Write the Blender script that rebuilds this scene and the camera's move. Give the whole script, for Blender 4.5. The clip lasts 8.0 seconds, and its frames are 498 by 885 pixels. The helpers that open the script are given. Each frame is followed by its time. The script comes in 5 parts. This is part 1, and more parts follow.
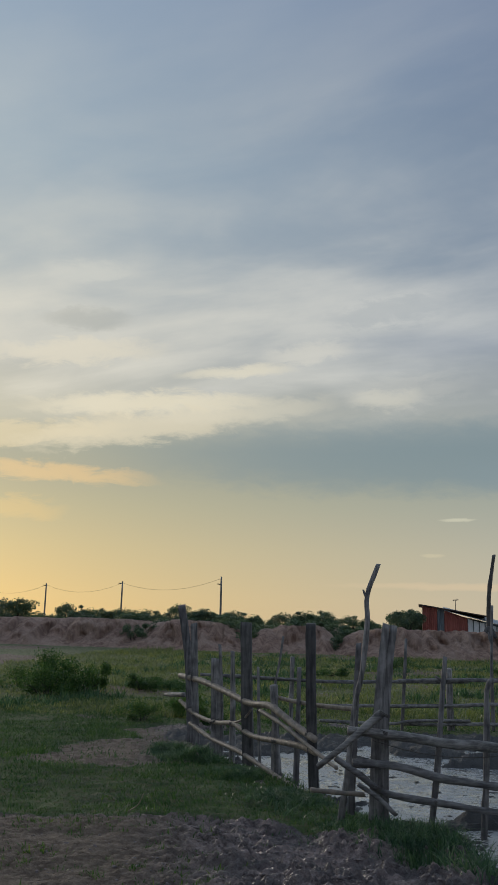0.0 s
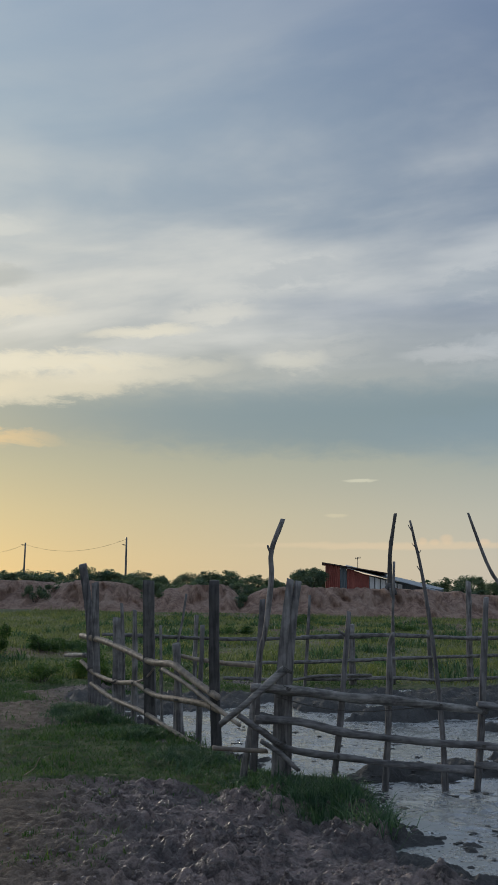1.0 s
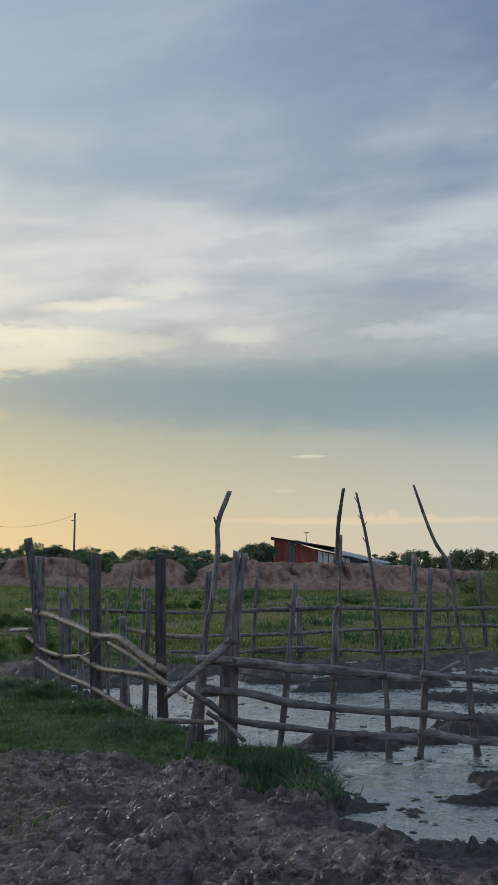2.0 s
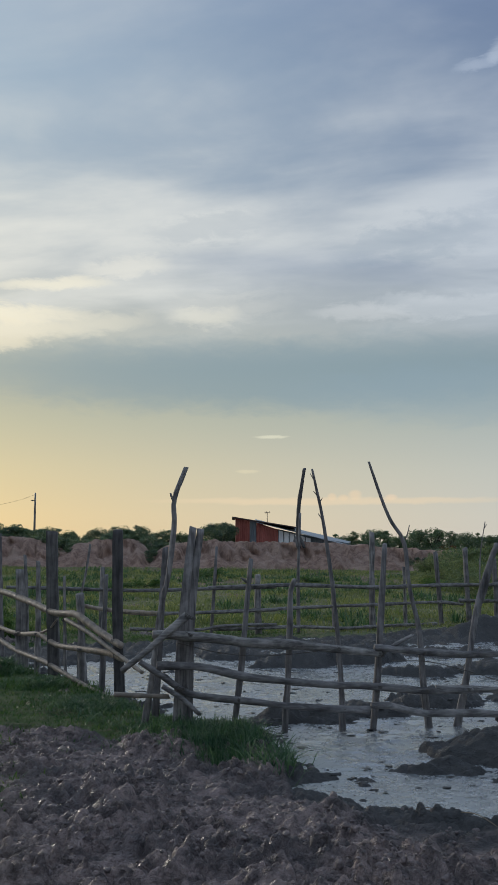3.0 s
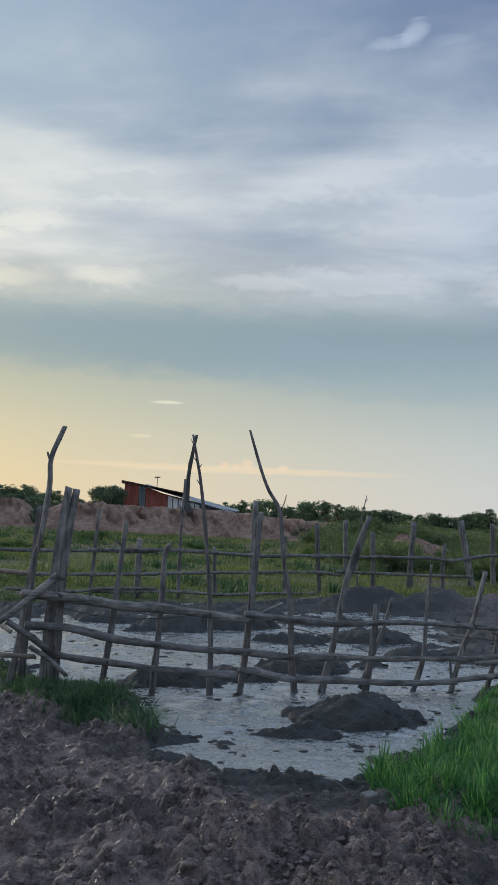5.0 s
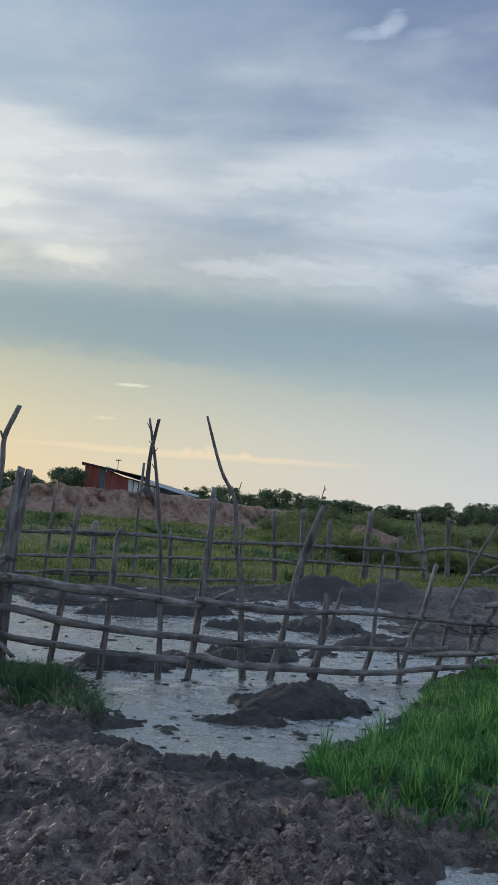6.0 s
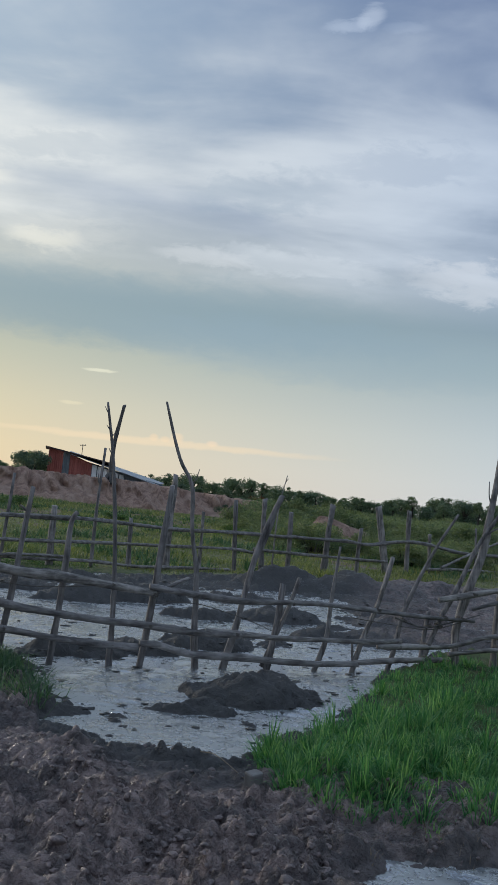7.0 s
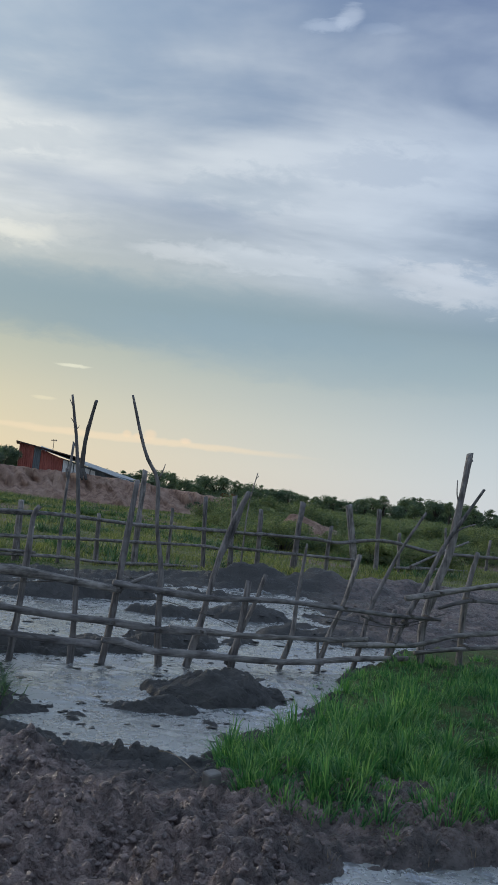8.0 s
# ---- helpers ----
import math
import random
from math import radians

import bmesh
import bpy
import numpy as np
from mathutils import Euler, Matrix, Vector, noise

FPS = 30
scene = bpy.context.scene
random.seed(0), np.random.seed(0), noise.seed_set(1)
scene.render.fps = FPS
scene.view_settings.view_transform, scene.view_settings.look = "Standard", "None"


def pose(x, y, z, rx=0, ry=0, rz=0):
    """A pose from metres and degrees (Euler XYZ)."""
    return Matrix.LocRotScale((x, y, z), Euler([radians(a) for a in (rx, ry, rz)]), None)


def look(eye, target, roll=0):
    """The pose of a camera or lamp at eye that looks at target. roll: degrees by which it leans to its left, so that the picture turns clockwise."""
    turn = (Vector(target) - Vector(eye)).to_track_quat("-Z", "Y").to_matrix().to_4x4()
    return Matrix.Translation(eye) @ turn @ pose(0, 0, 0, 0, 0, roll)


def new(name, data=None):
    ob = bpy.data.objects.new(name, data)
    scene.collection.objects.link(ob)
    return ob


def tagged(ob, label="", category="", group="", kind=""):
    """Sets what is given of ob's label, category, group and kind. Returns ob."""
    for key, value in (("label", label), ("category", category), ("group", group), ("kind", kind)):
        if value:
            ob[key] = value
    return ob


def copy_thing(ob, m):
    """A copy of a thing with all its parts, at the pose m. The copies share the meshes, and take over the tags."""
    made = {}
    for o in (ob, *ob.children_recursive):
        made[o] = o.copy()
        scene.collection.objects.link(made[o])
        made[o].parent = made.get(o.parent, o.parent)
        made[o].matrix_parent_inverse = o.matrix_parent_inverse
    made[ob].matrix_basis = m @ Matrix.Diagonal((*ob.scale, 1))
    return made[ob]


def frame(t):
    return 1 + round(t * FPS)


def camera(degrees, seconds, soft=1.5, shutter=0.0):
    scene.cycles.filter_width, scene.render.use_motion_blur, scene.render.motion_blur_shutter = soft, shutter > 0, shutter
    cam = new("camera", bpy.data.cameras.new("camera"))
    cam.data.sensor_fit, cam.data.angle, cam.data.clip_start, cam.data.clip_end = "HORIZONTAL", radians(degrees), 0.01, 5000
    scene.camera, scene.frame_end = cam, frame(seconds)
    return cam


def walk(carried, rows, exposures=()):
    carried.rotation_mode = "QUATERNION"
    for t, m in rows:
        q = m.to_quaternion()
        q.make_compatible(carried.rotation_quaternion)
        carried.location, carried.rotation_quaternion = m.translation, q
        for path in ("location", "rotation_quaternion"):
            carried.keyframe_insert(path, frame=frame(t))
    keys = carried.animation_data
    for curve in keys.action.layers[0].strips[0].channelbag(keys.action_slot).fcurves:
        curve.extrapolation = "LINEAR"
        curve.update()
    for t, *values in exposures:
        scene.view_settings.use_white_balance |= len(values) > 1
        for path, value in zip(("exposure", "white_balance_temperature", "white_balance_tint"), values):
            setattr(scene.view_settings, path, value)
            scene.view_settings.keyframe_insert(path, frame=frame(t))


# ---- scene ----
cam = camera(30.0, 8.0, soft=1.2)
PATH = [
    (0, (-0.317, -0.702, 1.658), (-0.674, 1.225, 2.058), 1.2),
    (0.5, (-0.325, -0.508, 1.646), (-0.57, 1.445, 2.001), 1.0),
    (1, (-0.329, -0.424, 1.634), (-0.487, 1.544, 1.954), 0.4),
    (1.5, (-0.322, -0.366, 1.625), (-0.418, 1.61, 1.917), 0.2),
    (3, (-0.256, -0.391, 1.569), (-0.225, 1.596, 1.796), -0.0),
    (3.5, (-0.226, -0.412, 1.562), (-0.142, 1.576, 1.768), 0.3),
    (4, (-0.195, -0.405, 1.564), (-0.049, 1.58, 1.751), 0.7),
    (4.5, (-0.167, -0.396, 1.564), (0.04, 1.586, 1.736), 1.4),
    (5, (-0.136, -0.38, 1.56), (0.122, 1.597, 1.721), 2.4),
    (6.5, (-0.032, -0.345, 1.567), (0.342, 1.616, 1.693), 5.0),
    (7, (0.01, -0.302, 1.562), (0.42, 1.652, 1.682), 5.7),
    (7.5, (0.039, -0.288, 1.557), (0.478, 1.66, 1.677), 6.1),
    (8, (0.09, -0.218, 1.552), (0.556, 1.723, 1.673), 6.3),
]
EXPOSURES = [(0.0, -0.26, 6430.0, 10.0), (1.5, -0.07, 6370.0, 10.0), (3.5, 0.06, 6290.0, 10.0), (5.0, 0.15, 6240.0, 10.0), (8.0, 0.2, 6180.0, 10.0)]
walk(cam, [(t, look(e, g, r)) for t, e, g, r in PATH], EXPOSURES)


# ---- world, sun ----
def srgb(r, g, b):
    return tuple((c / 255 / 12.92) if c < 10 else ((c / 255 + 0.055) / 1.055) ** 2.4 for c in (r, g, b)) + (1.0,)


SUN_AZ, SUN_EL = -34.0, 10.0      # degrees from +y towards +x, and above the horizon


class Nodes:
    """A short hand for node trees."""

    def __init__(self, tree):
        self.t = tree
        tree.nodes.clear()

    def add(self, kind, operation="", clamp=False, blend_type="", attribute="", spread=""):
        n = self.t.nodes.new(kind)
        if operation:
            n.operation = operation
        if clamp:
            n.use_clamp = True
        if blend_type:
            n.data_type, n.blend_type = "RGBA", blend_type
        if attribute:
            n.attribute_name = attribute
        if spread:
            n.interpolation_type = spread
        return n

    def put(self, socket, v):
        if v is None:
            return
        if isinstance(v, bpy.types.NodeSocket):
            self.t.links.new(v, socket)
        else:
            socket.default_value = v

    def math(self, op, a, b=None, c=None, clamp=False):
        n = self.add("ShaderNodeMath", operation=op, clamp=clamp)
        for s, v in zip(n.inputs, (a, b, c)):
            self.put(s, v)
        return n.outputs[0]

    def span(self, v, a, b, c=0.0, d=1.0, smooth=True):
        n = self.add("ShaderNodeMapRange", spread="SMOOTHSTEP" if smooth else "LINEAR")
        for s, u in zip(n.inputs, (v, a, b, c, d)):
            self.put(s, u)
        return n.outputs[0]

    def mix(self, f, a, b, how="MIX"):
        n = self.add("ShaderNodeMix", blend_type=how)
        n.clamp_factor = True
        self.put(n.inputs[0], f)
        self.put(n.inputs[6], a)
        self.put(n.inputs[7], b)
        return n.outputs[2]

    def ramp(self, v, stops, how="LINEAR"):
        n = self.add("ShaderNodeValToRGB")
        n.color_ramp.interpolation = how
        e = n.color_ramp.elements
        while len(e) < len(stops):
            e.new(0.5)
        for el, (p, c) in zip(e, stops):
            el.position, el.color = p, c
        self.put(n.inputs[0], v)
        return n.outputs[0]

    def noise(self, vec, scale, detail=4.0, rough=0.55, distort=0.0):
        n = self.add("ShaderNodeTexNoise")
        self.put(n.inputs["Vector"], vec)
        self.put(n.inputs["Scale"], scale)
        self.put(n.inputs["Detail"], detail)
        self.put(n.inputs["Roughness"], rough)
        self.put(n.inputs["Distortion"], distort)
        return n.outputs[0]

    def mapped(self, vec, scale=(1, 1, 1), turn=(0, 0, 0), move=(0, 0, 0)):
        n = self.add("ShaderNodeMapping")
        self.put(n.inputs[0], vec)
        n.inputs[1].default_value = move
        n.inputs[2].default_value = [radians(a) for a in turn]
        n.inputs[3].default_value = scale
        return n.outputs[0]


def make_world():
    w = bpy.data.worlds.new("evening_sky")
    scene.world = w
    w.use_nodes = True
    k = Nodes(w.node_tree)
    co = k.add("ShaderNodeTexCoord").outputs["Generated"]
    sep = k.add("ShaderNodeSeparateXYZ")
    k.put(sep.inputs[0], co)
    x, y, z = sep.outputs
    el = k.math("MULTIPLY", k.math("ARCSINE", z), 57.2958)
    az = k.math("MULTIPLY", k.math("ARCTAN2", x, y), 57.2958)
    h = k.math("DIVIDE", el, 90.0, clamp=True)
    # how far round from the sun: 0 at the sun, 1 at 62 degrees and beyond
    away = k.math("COSINE", k.math("MULTIPLY", k.math("SUBTRACT", az, SUN_AZ), 0.0174533))
    away = k.math("MULTIPLY", k.math("SUBTRACT", 1.0, away), 1 / 0.531, clamp=True)
    away = k.math("POWER", away, 0.62)

    def sky(rows):
        return k.ramp(h, [(e / 90.0, srgb(*c)) for e, c in rows])
    near = sky(SKY_NEAR)
    far = sky(SKY_FAR)
    col = k.mix(away, near, far)
    # streaked high cloud, laid out on a plane overhead
    den = k.math("ADD", k.math("MAXIMUM", z, 0.0), 0.16)
    comb = k.add("ShaderNodeCombineXYZ")
    k.put(comb.inputs[0], k.math("DIVIDE", x, den))
    k.put(comb.inputs[1], k.math("DIVIDE", y, den))
    flat = comb.outputs[0]
    turned = k.mapped(flat, (1, 1, 1), (0, 0, 13))
    streak = k.mapped(turned, (0.55, 1.1, 1), (0, 0, 0), (3.1, 1.7, 0))
    n1 = k.noise(streak, 1.5, 6.0, 0.52, 0.35)
    fine = k.mapped(turned, (1.5, 2.7, 1), (0, 0, 0), (1.3, 4.7, 0))
    n2 = k.noise(fine, 1.5, 6.0, 0.52, 0.4)
    n3 = k.noise(k.mapped(turned, (0.6, 1.1, 1), (0, 0, 0), (7.3, 2.2, 0)), 1.0, 5.0, 0.5, 0.4)
    cover = k.math("ADD", k.math("MULTIPLY", n1, 0.70), k.math("MULTIPLY", n2, 0.30))
    cover = k.span(cover, 0.38, 0.64)
    window = k.math("MULTIPLY", k.span(el, 11.6, 14.4), k.span(k.math("SUBTRACT", el, k.math("MULTIPLY", away, 16.0)), 29.0, 15.0, 0.25, 1.0))
    cover = k.math("MULTIPLY", cover, window)
    lit = k.mix(away, srgb(252, 245, 224), srgb(190, 201, 214))
    col = k.mix(k.math("MULTIPLY", cover, 0.8), col, lit)
    gaps = k.math("MULTIPLY", k.span(n3, 0.52, 0.70), k.span(el, 10.0, 18.0))
    col = k.mix(k.math("MULTIPLY", gaps, 0.34), col, k.mix(away, srgb(132, 152, 172), srgb(112, 130, 168)))

    # single clouds: azimuth, elevation, half length, half height (degrees), tilt, strength, colour
    def cloud(a0, e0, la, le, tilt, power, colour, seed, ragged=2.6):
        da, de = k.math("SUBTRACT", az, a0), k.math("SUBTRACT", el, e0)
        wob = k.math("MULTIPLY", k.math("SUBTRACT", k.noise(k.mapped(co, (9, 9, 24), (0, 0, 0), (seed, 0, 0)), 2.6, 7.0, 0.66, 0.4), 0.5), ragged)
        u = k.math("DIVIDE", da, la)
        v = k.math("ADD", k.math("DIVIDE", k.math("SUBTRACT", de, k.math("MULTIPLY", da, math.tan(radians(tilt)))), le), wob)
        r = k.math("ADD", k.math("MULTIPLY", u, u), k.math("MULTIPLY", v, v))
        return k.math("MULTIPLY", k.span(r, 1.0, 0.0), power), colour
    for c in CLOUDS:
        f, colour = cloud(*c)
        col = k.mix(f, col, srgb(*colour))
    # below the horizon
    col = k.mix(k.span(el, -0.6, -3.0), col, (0.05, 0.045, 0.04, 1))
    nish = k.add("ShaderNodeTexSky")
    nish.sky_type, nish.sun_disc = "NISHITA", False
    nish.sun_elevation, nish.sun_rotation = radians(SUN_EL), radians(SUN_AZ)
    tinted = k.mix(1.0, nish.outputs[0], (0.1, 0.1, 0.1, 1), "MULTIPLY")
    col = k.mix(0.06, col, tinted)
    bg = k.add("ShaderNodeBackground")
    k.put(bg.inputs[0], col)
    bg.inputs[1].default_value = SKY_STRENGTH
    out = k.add("ShaderNodeOutputWorld")
    k.put(out.inputs[0], bg.outputs[0])


SKY_STRENGTH = 1.0
SKY_NEAR = [(0, (228, 194, 124)), (2, (228, 197, 128)), (5, (214, 194, 138)), (7.5, (196, 187, 146)), (9.5, (180, 178, 152)), (11.0, (176, 178, 158)),
            (13, (206, 203, 182)), (17, (200, 203, 197)), (22, (182, 195, 200)), (28, (174, 193, 205)), (38, (160, 181, 203)), (52, (178, 198, 222)), (75, (212, 234, 255))]
SKY_FAR = [(0, (198, 200, 200)), (2, (193, 198, 199)), (4.5, (183, 191, 193)), (6.5, (170, 181, 185)), (9, (152, 168, 172)), (11.3, (134, 152, 163)), (13, (144, 159, 173)),
           (15, (140, 154, 171)), (22, (117, 134, 161)), (30, (91, 109, 145)), (38, (92, 111, 152)), (52, (172, 195, 222)), (75, (212, 234, 255))]
CLOUDS = [
    (-22.8, 9.25, 7.6, 0.7, -2.5, 0.7, (244, 208, 150), 1.0, 2.8),
    (-25.0, 7.0, 4.0, 0.8, 0.0, 0.45, (240, 206, 140), 2.0),
    (-17.0, 13.7, 9.0, 0.9, 4.0, 0.85, (246, 236, 208), 3.0, 2.4),
    (-21.5, 16.6, 6.5, 1.0, 5.0, 0.75, (240, 232, 210), 14.0, 2.4),
    (-11.5, 15.8, 4.5, 0.5, 4.0, 0.75, (244, 236, 212), 15.0, 2.4),
    (-24.0, 11.6, 7.0, 0.9, 5.0, 0.6, (246, 228, 186), 4.0),
    (-0.8, 14.7, 5.0, 1.3, 3.0, 0.2, (236, 232, 220), 5.0),
    (-7.0, 17.0, 3.5, 0.9, 6.0, 0.55, (236, 232, 218), 16.0),
    (8.0, 14.3, 4.0, 0.8, -2.0, 0.32, (228, 228, 226), 17.0),
    (-21.0, 21.5, 3.5, 0.8, 4.0, 0.5, (226, 226, 216), 18.0),
    (2.3, 6.85, 1.3, 0.13, 1.0, 0.7, (226, 222, 196), 6.0),
    (0.8, 4.75, 0.9, 0.16, 1.0, 0.5, (226, 214, 180), 7.0),
    (6.0, 3.15, 0.35, 0.30, 0.0, 0.45, (240, 208, 170), 8.0, 1.2),
    (6.7, 3.1, 0.4, 0.24, 0.0, 0.4, (240, 208, 170), 21.0, 1.2),
    (7.4, 3.25, 0.5, 0.42, 0.0, 0.45, (242, 210, 172), 22.0, 1.2),
    (9.6, 3.1, 0.45, 0.26, 0.0, 0.5, (240, 210, 178), 23.0, 1.2),
    (6.0, 2.9, 13.0, 0.3, 0.0, 0.5, (238, 212, 176), 9.0, 1.4),
    (24.8, 14.0, 5.5, 1.4, -9.0, 0.34, (226, 226, 226), 10.0, 3.2),
    (16.9, 28.5, 1.1, 0.75, 10.0, 0.32, (216, 224, 234), 11.0, 2.4),
    (15.6, 27.9, 2.0, 0.45, 8.0, 0.28, (206, 216, 230), 19.0, 3.0),
    (19.2, 28.0, 1.8, 0.5, 2.0, 0.12, (200, 212, 228), 20.0, 2.6),
    (14.0, 14.5, 7.0, 0.9, -3.0, 0.3, (222, 226, 228), 12.0),
    (3.0, 10.7, 25.0, 2.9, 0.6, 0.66, (128, 150, 160), 13.0, 0.8),
    (16.0, 9.2, 16.0, 2.4, -1.0, 0.45, (140, 160, 172), 24.0, 0.8),
    (-17.5, 12.2, 9.0, 1.3, 9.0, 0.7, (242, 230, 200), 25.0, 2.2),
    (-11.0, 13.5, 7.0, 1.0, 6.0, 0.5, (238, 230, 206), 26.0, 2.0),
    (-2.0, 14.2, 2.8, 0.8, 2.0, 0.42, (240, 234, 214), 27.0, 2.2),
    (11.0, 18.5, 6.0, 1.6, 6.0, 0.3, (140, 157, 172), 28.0, 3.2),
    (-2.0, 19.5, 4.5, 1.2, 8.0, 0.25, (146, 160, 172), 29.0, 3.0),
    (20.0, 20.5, 6.0, 1.4, 4.0, 0.25, (134, 150, 172), 30.0, 3.2),
    (-21.0, 18.6, 3.5, 0.8, 4.0, 0.4, (168, 172, 166), 31.0, 2.0),
]
make_world()
sun = new("sun", bpy.data.lights.new("sun", "SUN"))
sun.data.energy, sun.data.angle, sun.data.color = 0.9, radians(10), (1.0, 0.9, 0.77)
sun.matrix_world = look((math.sin(radians(SUN_AZ)) * 50, math.cos(radians(SUN_AZ)) * 50, 50 * math.tan(radians(SUN_EL))), (0, 0, 0))


# ---- materials ----
def material(name, build, rough=0.8):
    m = bpy.data.materials.new(name)
    m.use_nodes = True
    k = Nodes(m.node_tree)
    bsdf = k.add("ShaderNodeBsdfPrincipled")
    out = k.add("ShaderNodeOutputMaterial")
    k.put(out.inputs[0], bsdf.outputs[0])
    bsdf.inputs["Roughness"].default_value = rough
    bsdf.inputs["Specular IOR Level"].default_value = 0.35
    co = k.add("ShaderNodeTexCoord").outputs["Object"]
    build(k, bsdf, co)
    return m


def bump(k, bsdf, height, strength, distance):
    b = k.add("ShaderNodeBump")
    b.inputs["Strength"].default_value = strength
    b.inputs["Distance"].default_value = distance
    k.put(b.inputs["Height"], height)
    k.put(bsdf.inputs["Normal"], b.outputs[0])


def rgb(*c):
    return (*c, 1.0)


def wood(axis, dark, light, band=0.0):
    def build(k, bsdf, co):
        s = [34.0, 34.0, 34.0]
        s[axis] = 2.6
        rnd = k.add("ShaderNodeObjectInfo").outputs["Random"]
        shift = k.add("ShaderNodeVectorMath", operation="ADD")
        k.put(shift.inputs[0], co)
        k.put(shift.inputs[1], rnd)
        v = k.mapped(shift.outputs[0], s)
        g = k.noise(v, 1.0, 6.0, 0.62, 0.4)
        p = k.noise(shift.outputs[0], 5.0, 4.0, 0.6)
        f = k.math("ADD", k.math("MULTIPLY", g, 0.65), k.math("MULTIPLY", p, 0.4))
        c = k.mix(k.span(f, 0.36, 0.68), rgb(*dark), rgb(*light))
        c = k.mix(1.0, c, k.ramp(rnd, [(0.0, rgb(0.72, 0.70, 0.70)), (1.0, rgb(1.1, 1.06, 1.0))]), "MULTIPLY")
        # mud splashed up from the wallow
        mudded = k.math("MULTIPLY", k.span(k.noise(co, 9.0, 4.0, 0.6), 0.45, 0.62), band)
        c = k.mix(mudded, c, rgb(0.075, 0.068, 0.062))
        k.put(bsdf.inputs["Base Color"], c)
        k.put(bsdf.inputs["Roughness"], k.span(g, 0.3, 0.7, 0.62, 0.9))
        bump(k, bsdf, k.math("ADD", g, k.math("MULTIPLY", p, 0.6)), 0.8, 0.009)
    return build


M_POST = material("weathered_wood", wood(2, (0.062, 0.060, 0.063), (0.33, 0.32, 0.322), 0.32))
M_RAIL = material("weathered_rail_wood", wood(0, (0.066, 0.063, 0.064), (0.33, 0.32, 0.316), 0.28))
M_DARK = material("dark_wet_wood", wood(2, (0.040, 0.039, 0.040), (0.16, 0.155, 0.155), 0.4))


def bamboo(k, bsdf, co):
    rnd = k.add("ShaderNodeObjectInfo").outputs["Random"]
    g = k.noise(k.mapped(co, (9, 9, 9)), 1.0, 5.0, 0.6)
    g2 = k.noise(co, 60.0, 3.0, 0.6)
    c = k.mix(k.span(g, 0.35, 0.65), rgb(0.15, 0.12, 0.098), rgb(0.35, 0.285, 0.225))
    c = k.mix(k.math("MULTIPLY", k.span(g2, 0.5, 0.7), 0.5), c, rgb(0.12, 0.09, 0.07))
    c = k.mix(k.math("MULTIPLY", rnd, 0.35), c, rgb(0.17, 0.15, 0.13))
    k.put(bsdf.inputs["Base Color"], c)
    k.put(bsdf.inputs["Roughness"], k.span(g, 0.3, 0.7, 0.52, 0.75))
    bump(k, bsdf, g2, 0.3, 0.004)


M_BAMBOO = material("dry_bamboo", bamboo)


def rope(k, bsdf, co):
    g = k.noise(co, 120.0, 3.0, 0.6)
    k.put(bsdf.inputs["Base Color"], k.mix(g, rgb(0.04, 0.037, 0.036), rgb(0.16, 0.145, 0.13)))
    bump(k, bsdf, g, 0.5, 0.003)


M_ROPE = material("dark_lashing", rope, 0.85)


